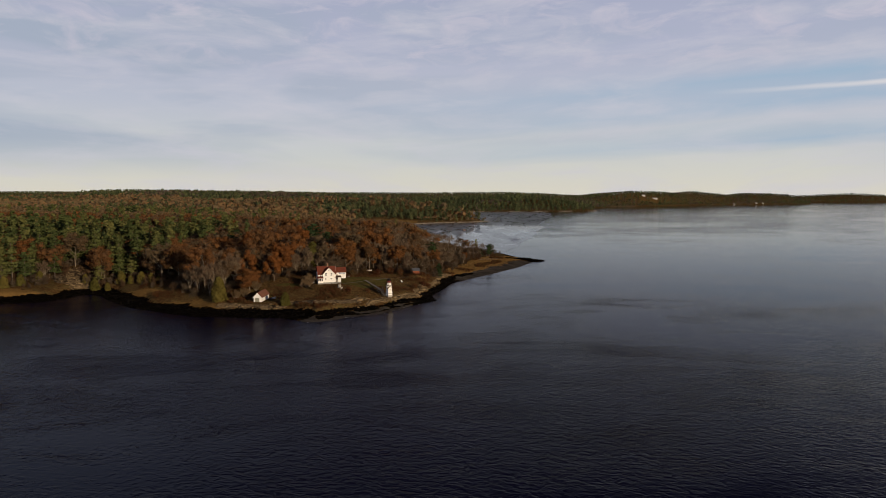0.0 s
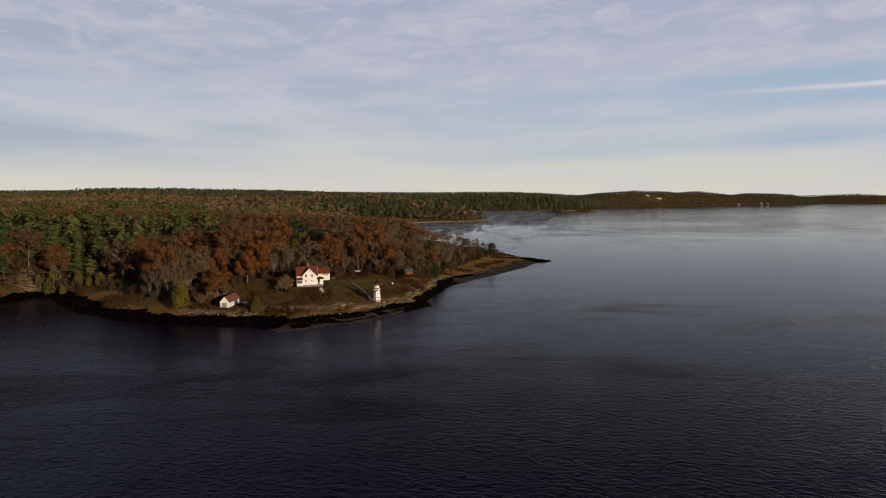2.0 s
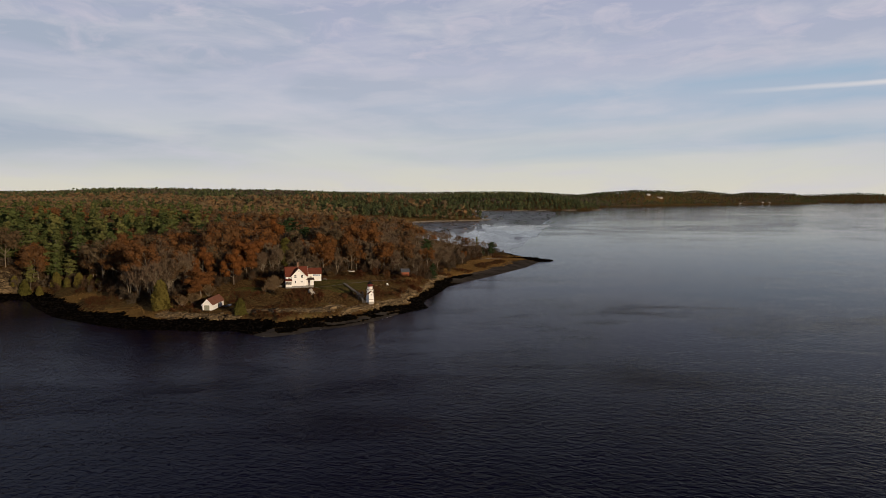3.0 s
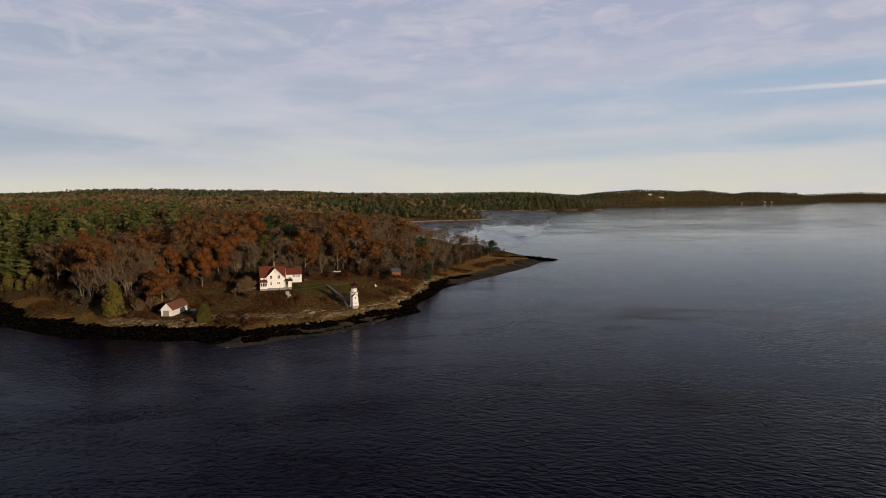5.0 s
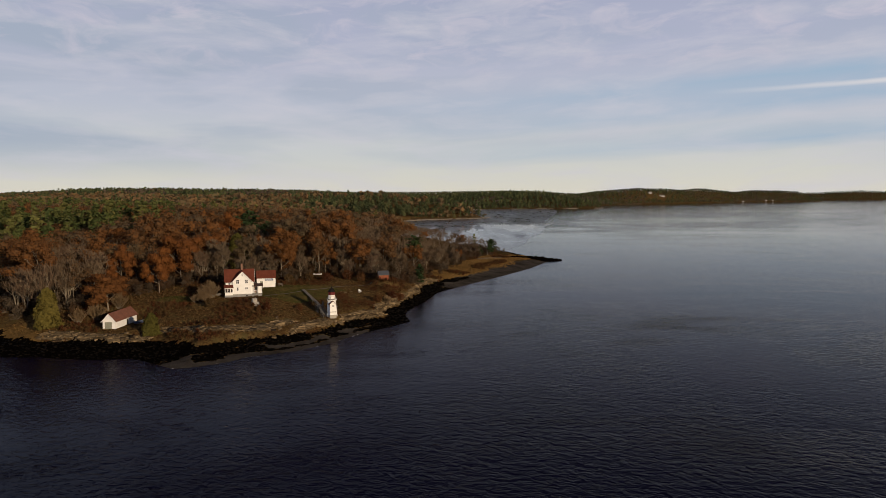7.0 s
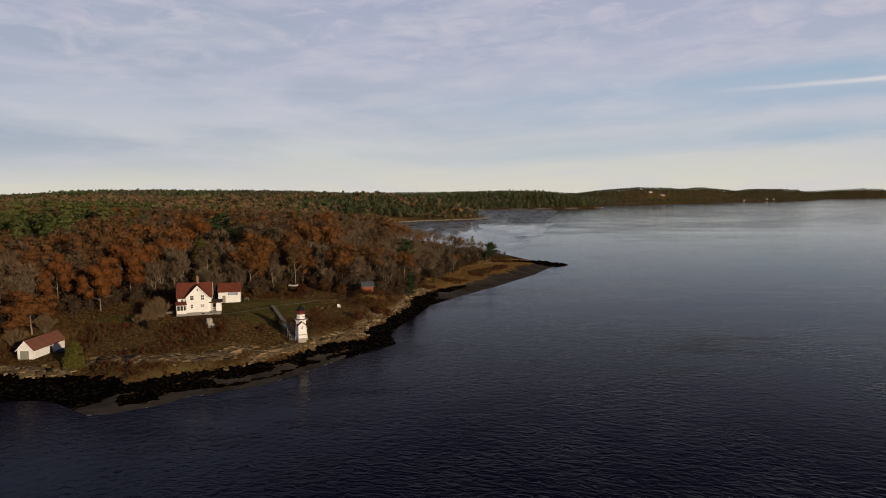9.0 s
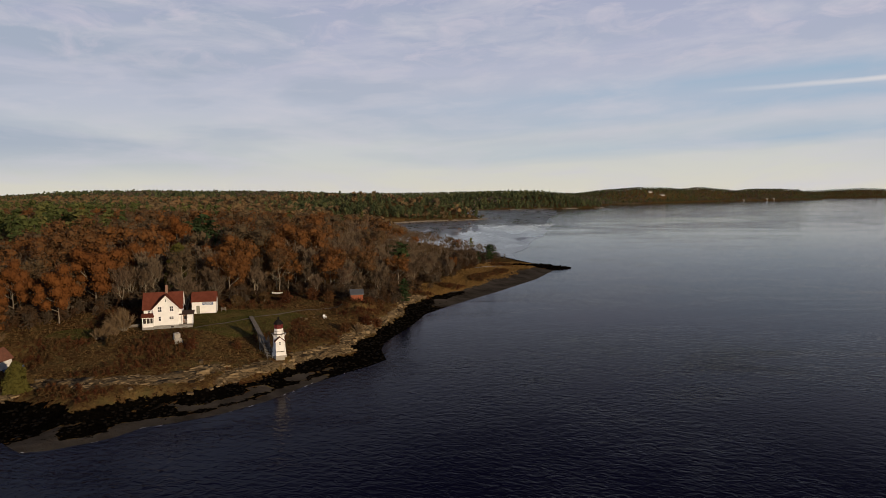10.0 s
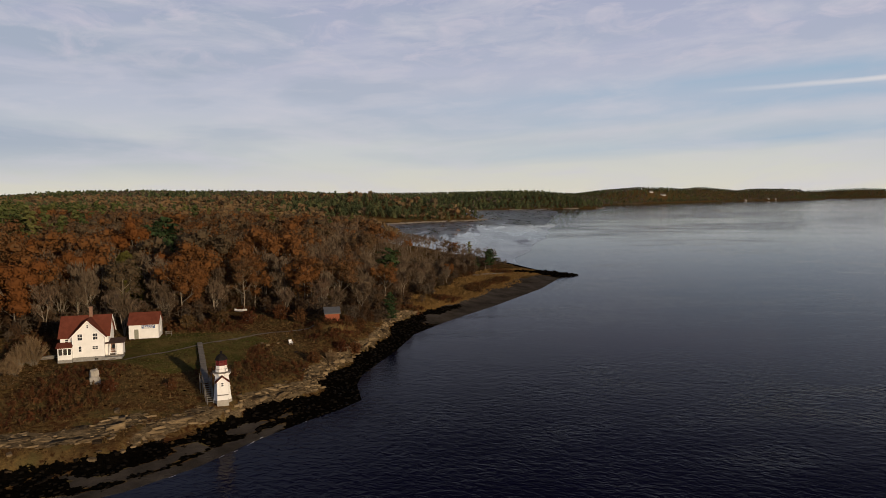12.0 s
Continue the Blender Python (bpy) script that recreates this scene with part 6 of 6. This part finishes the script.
spread("lawn_grass", bx[ok], by[ok], rng.uniform(0.16, 0.34, ok.sum()), tufts, M_TURF, "dull green rough-cut lawn grass", "grass")

# ---------------------------------------------------------------- rocks of the shore
def rock_arrays(seed, flat_=0.5, cuts=1):
    bm_ = rough_block(seed, 1.0, 0.75, flat_, 0.28, cuts, 0.04)
    bmesh.ops.triangulate(bm_, faces=bm_.faces[:])
    V = np.array([v.co[:] for v in bm_.verts])
    F = np.array([[v.index for v in f.verts] for f in bm_.faces])
    bm_.free()
    return V, F


slabs = [rock_arrays(500 + k, 0.34, 2) for k in range(7)]
lumps = [rock_arrays(520 + k, 0.6) for k in range(7)]


def rocks(name, xs, ys, scales, protos, mat, label, sink):
    V, F, n = [], [], 0
    zs = land(xs, ys)[0]
    for x_, y_, z_, s in zip(xs, ys, zs, scales):
        v, f = protos[int(rng.integers(0, len(protos)))]
        a = 0.62 + rng.normal(0, 0.2) if rng.uniform() < 0.85 else rng.uniform(0, 6.28)
        c, sn = math.cos(a), math.sin(a)
        tilt = rng.normal(0, 0.4)
        r = np.array([[c, sn, 0], [-sn, c, 0.0], [0, 0, 1]])
        w = v * s * rng.uniform(0.75, 1.3, 3)
        w[:, 2] += w[:, 1] * tilt
        V.append(w @ r + (x_, y_, z_ - sink * s)), F.append(f + n)
        n += len(v)
    return tagged(new(name, np_mesh(name, np.concatenate(V), np.concatenate(F), mat)), label, "rocks", kind="stuff")


bx, by = scatter(rng, -172, 60, -42, 110, 0.72)
bz, bd = land(bx, by)
zm = zone_masks(bx, by, bz, bd)
u = rng.uniform(0, 1, len(bx))
ledge = free(bx, by, -0.8) & (zm["rock"] > 0.42) & (zm["weed"] < 0.5) & (u < 0.85)
long_slabs = [(v * np.array([1.45, 0.8, 1.0]), f) for v, f in slabs[:4]] + slabs[4:] + lumps[:2]
rocks("ledge_rocks", bx[ledge], by[ledge], 0.2 + 0.75 * rng.uniform(0, 1, ledge.sum()) ** 2, long_slabs, M_LEDGE, "pale broken ledge rock along the shore", 0.13)
big = free(bx, by, -0.5) & (zm["rock"] > 0.5) & (zm["weed"] < 0.4) & (u > 0.93)
rocks("ledge_slabs", bx[big], by[big], rng.uniform(0.9, 2.0, big.sum()), [(v * np.array([1.5, 0.9, 1.0]), f) for v, f in slabs], M_LEDGE, "broad tilted slabs of pale ledge above the weed", 0.17)
weedy = (zm["weed"] > 0.6) & (bz > 0.03) & (u < 0.5)
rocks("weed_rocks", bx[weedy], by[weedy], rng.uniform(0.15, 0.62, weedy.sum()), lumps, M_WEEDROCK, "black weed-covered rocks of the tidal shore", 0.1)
bx, by = scatter(rng, 58, 96, 180, 222, 1.5)
bz, bd = land(bx, by)
ok = (bz > 0.02) & (bell(bx, by, 87, 199, 11, 8) + bell(bx, by, 72, 196, 9, 5) > 0.35)
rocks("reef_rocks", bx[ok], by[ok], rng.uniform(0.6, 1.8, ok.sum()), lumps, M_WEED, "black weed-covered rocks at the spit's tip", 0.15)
# broken lines of foam where the river laps the strand
V, F = [], []
for (ax_, ay_), (bx_, by_) in zip(COAST, COAST[1:]):
    if not (-30 < ax_ < 12 and -45 < ay_ < 5):
        continue
    way = np.array([bx_ - ax_, by_ - ay_])
    n = int(np.linalg.norm(way) / 0.1)
    way = way / np.linalg.norm(way)
    out_ = np.array([way[1], -way[0]])
    for k in range(n):
        p = np.array([ax_, ay_]) + way * 0.1 * k
        if float(ripple(p[0], p[1], 0.55, 2)) + 0.5 * float(ripple(p[0], p[1], 2.7, 5)) < 0.62:
            continue
        o_ = 0.15 + 0.35 * float(ripple(p[0], p[1], 1.9, 1)) + 0.16 * float(ripple(p[0], p[1], 0.31, 4))
        w_ = 0.045 + 0.04 * float(ripple(p[0], p[1], 0.3, 7))
        for along_, off in ((0, o_ - w_), (0.11, o_ - w_), (0.11, o_ + w_), (0, o_ + w_)):
            q = p + way * along_ + out_ * off
            V.append((q[0], q[1], max(0.03, ground_z(q[0], q[1]) + 0.03)))
        F.append(tuple(range(len(V) - 4, len(V))))
tagged(new("foam", np_mesh("foam", np.array(V), np.array(F), M_FOAM)), "broken white foam along the sandy strand", "foam", kind="stuff")
# pale ledge along the waterline of the points beyond the cove
bends = []
for (ax_, ay_), (bx_, by_) in zip(COAST, COAST[1:]):
    if 780 < ay_ < 1000 or 1500 < ay_ < 1750:
        n = max(2, int(math.hypot(bx_ - ax_, by_ - ay_) / 5))
        if not (ay_ > 930 and ay_ < 1500):
            bends.append([(ax_ + (bx_ - ax_) * k / n, ay_ + (by_ - ay_) * k / n) for k in range(n + 1)])
V, F, n0 = [], [], 0
for run_ in bends:
    P = np.array(run_)
    way = (P[-1] - P[0]) / np.linalg.norm(P[-1] - P[0])
    inland = np.array([-way[1], way[0]])
    for k, p in enumerate(P):
        for s_, z_ in ((-1.5, -0.3), (0.3, 0.6), (3.0, 1.1), (7.0, 0.6)):
            q = p + inland * (s_ + rng.normal(0, 0.6))
            V.append((q[0], q[1], z_ + rng.normal(0, 0.22)))
        if k:
            for j in range(3):
                a = n0 + (k - 1) * 4 + j
                F.append((a, a + 4, a + 5, a + 1))
    n0 += len(P) * 4
tagged(new("shore_ledge", np_mesh("shore_ledge", np.array(V), np.array(F), M_PALELEDGE)), "pale bare ledge along the far waterline", "ledge", kind="structure")

rb = random.Random(12)
n_done = 0
while n_done < 40:
    x_, y_ = rb.uniform(-45, 22), rb.uniform(-24, 62)
    z_, d_ = (float(v[0]) for v in land(np.array([x_]), np.array([y_])))
    if 1.9 < z_ < 3.7 and d_ < 16 and bool(free(np.array([x_]), np.array([y_]))[0]):
        s = rb.uniform(0.3, 0.75)
        stone("boulder", x_, y_, rb.randint(2, 900), s * 1.5, s, s * 0.5, M_LEDGE, "pale angular boulder on the rocky shore", "boulder", "boulders of the shore", 0.3, (rb.uniform(-12, 12), rb.uniform(-12, 12)))
        n_done += 1
for x_, y_, a, ln in ((50, 182, 0.2, 4.2), (53.5, 184, 0.45, 3.5), (46, 180, -0.1, 3.2), (57, 188, 0.6, 2.8)):
    zz = ground_z(x_, y_) + 0.2
    log = new("driftwood_log", bpy.data.meshes.new("driftwood_log"))
    bm = lathe([(0.22, 0), (0.2, ln * 0.4), (0.15, ln * 0.8), (0.06, ln)], 8)
    for v in bm.verts:
        v.co += noise.noise_vector(v.co * 0.7) * 0.12
    bm.to_mesh(log.data), bm.free()
    log.data.materials.append(M_PLANK)
    log.matrix_world = Matrix.Translation((x_ - ln / 2 * math.cos(a), y_ - ln / 2 * math.sin(a), zz)) @ pose(0, 0, 0, 0, 90, math.degrees(a))
    tagged(log, "bleached driftwood log on the dry grass", "log", "driftwood logs")

for x_, y_, s_ in ((-2.6, 33.4, 0.4), (-1.2, 32.6, 0.5), (-3.4, 31.6, 0.35), (0.4, 34.2, 0.4), (5.2, 29.0, 0.45), (-33.0, 2.4, 0.4)):
    stone("boulder", x_, y_, int(x_ * 7 + y_ * 3) % 400 + 3, s_ * 1.3, s_, s_ * 0.7, M_LEDGE, "grey rounded boulder lying in the brush", "boulder", "boulders of the clearing", 0.25)
pile = thing("timber_pile", Matrix.Translation((-35.3, 14.2, ground_z(-35.3, 14.2))) @ Matrix.Rotation(0.5, 4, "Z"), "untidy pile of grey old timber beside the house", "timber")
rp = random.Random(8)
for k in range(11):
    ya, zb = rp.uniform(-0.9, 0.9), 0.1 + 0.09 * (k % 5)
    part("timber", stick((rp.uniform(-1.9, -1.2), ya, zb), (rp.uniform(1.0, 1.9), ya + rp.uniform(-0.7, 0.7), zb + rp.uniform(-0.05, 0.25)), rp.uniform(0.06, 0.11), 5), M_PLANK, pile)

# ---------------------------------------------------------------- houses on the far bank
def far_house(x, y, w, d_, h, turn, label):
    ob = thing("far_house", Matrix.Translation((x, y, ground_z(x, y) - 0.5)) @ Matrix.Rotation(turn, 4, "Z"), label, "house", "houses on the far bank")
    part("wall", gable_body(-w / 2, w / 2, 0, d_, 0, h, d_ * 0.4), M_FARWALL, ob)
    for bm in slope_roof(-w / 2 - 0.5, w / 2 + 0.5, -0.5, d_ + 0.5, h - 0.4, d_ * 0.4 + 0.45, 0.25):
        part("roof", bm, M_FARROOF, ob)
    for k in range(4):
        part("window", box(-w / 2 + w * (k + 0.5) / 4 - 0.6, -w / 2 + w * (k + 0.5) / 4 + 0.6, -0.06, 0.0, h * 0.5 - 0.8, h * 0.5 + 0.8), M_GLASS, ob)
    return ob


for row in FAR_HOUSES:
    far_house(*row)
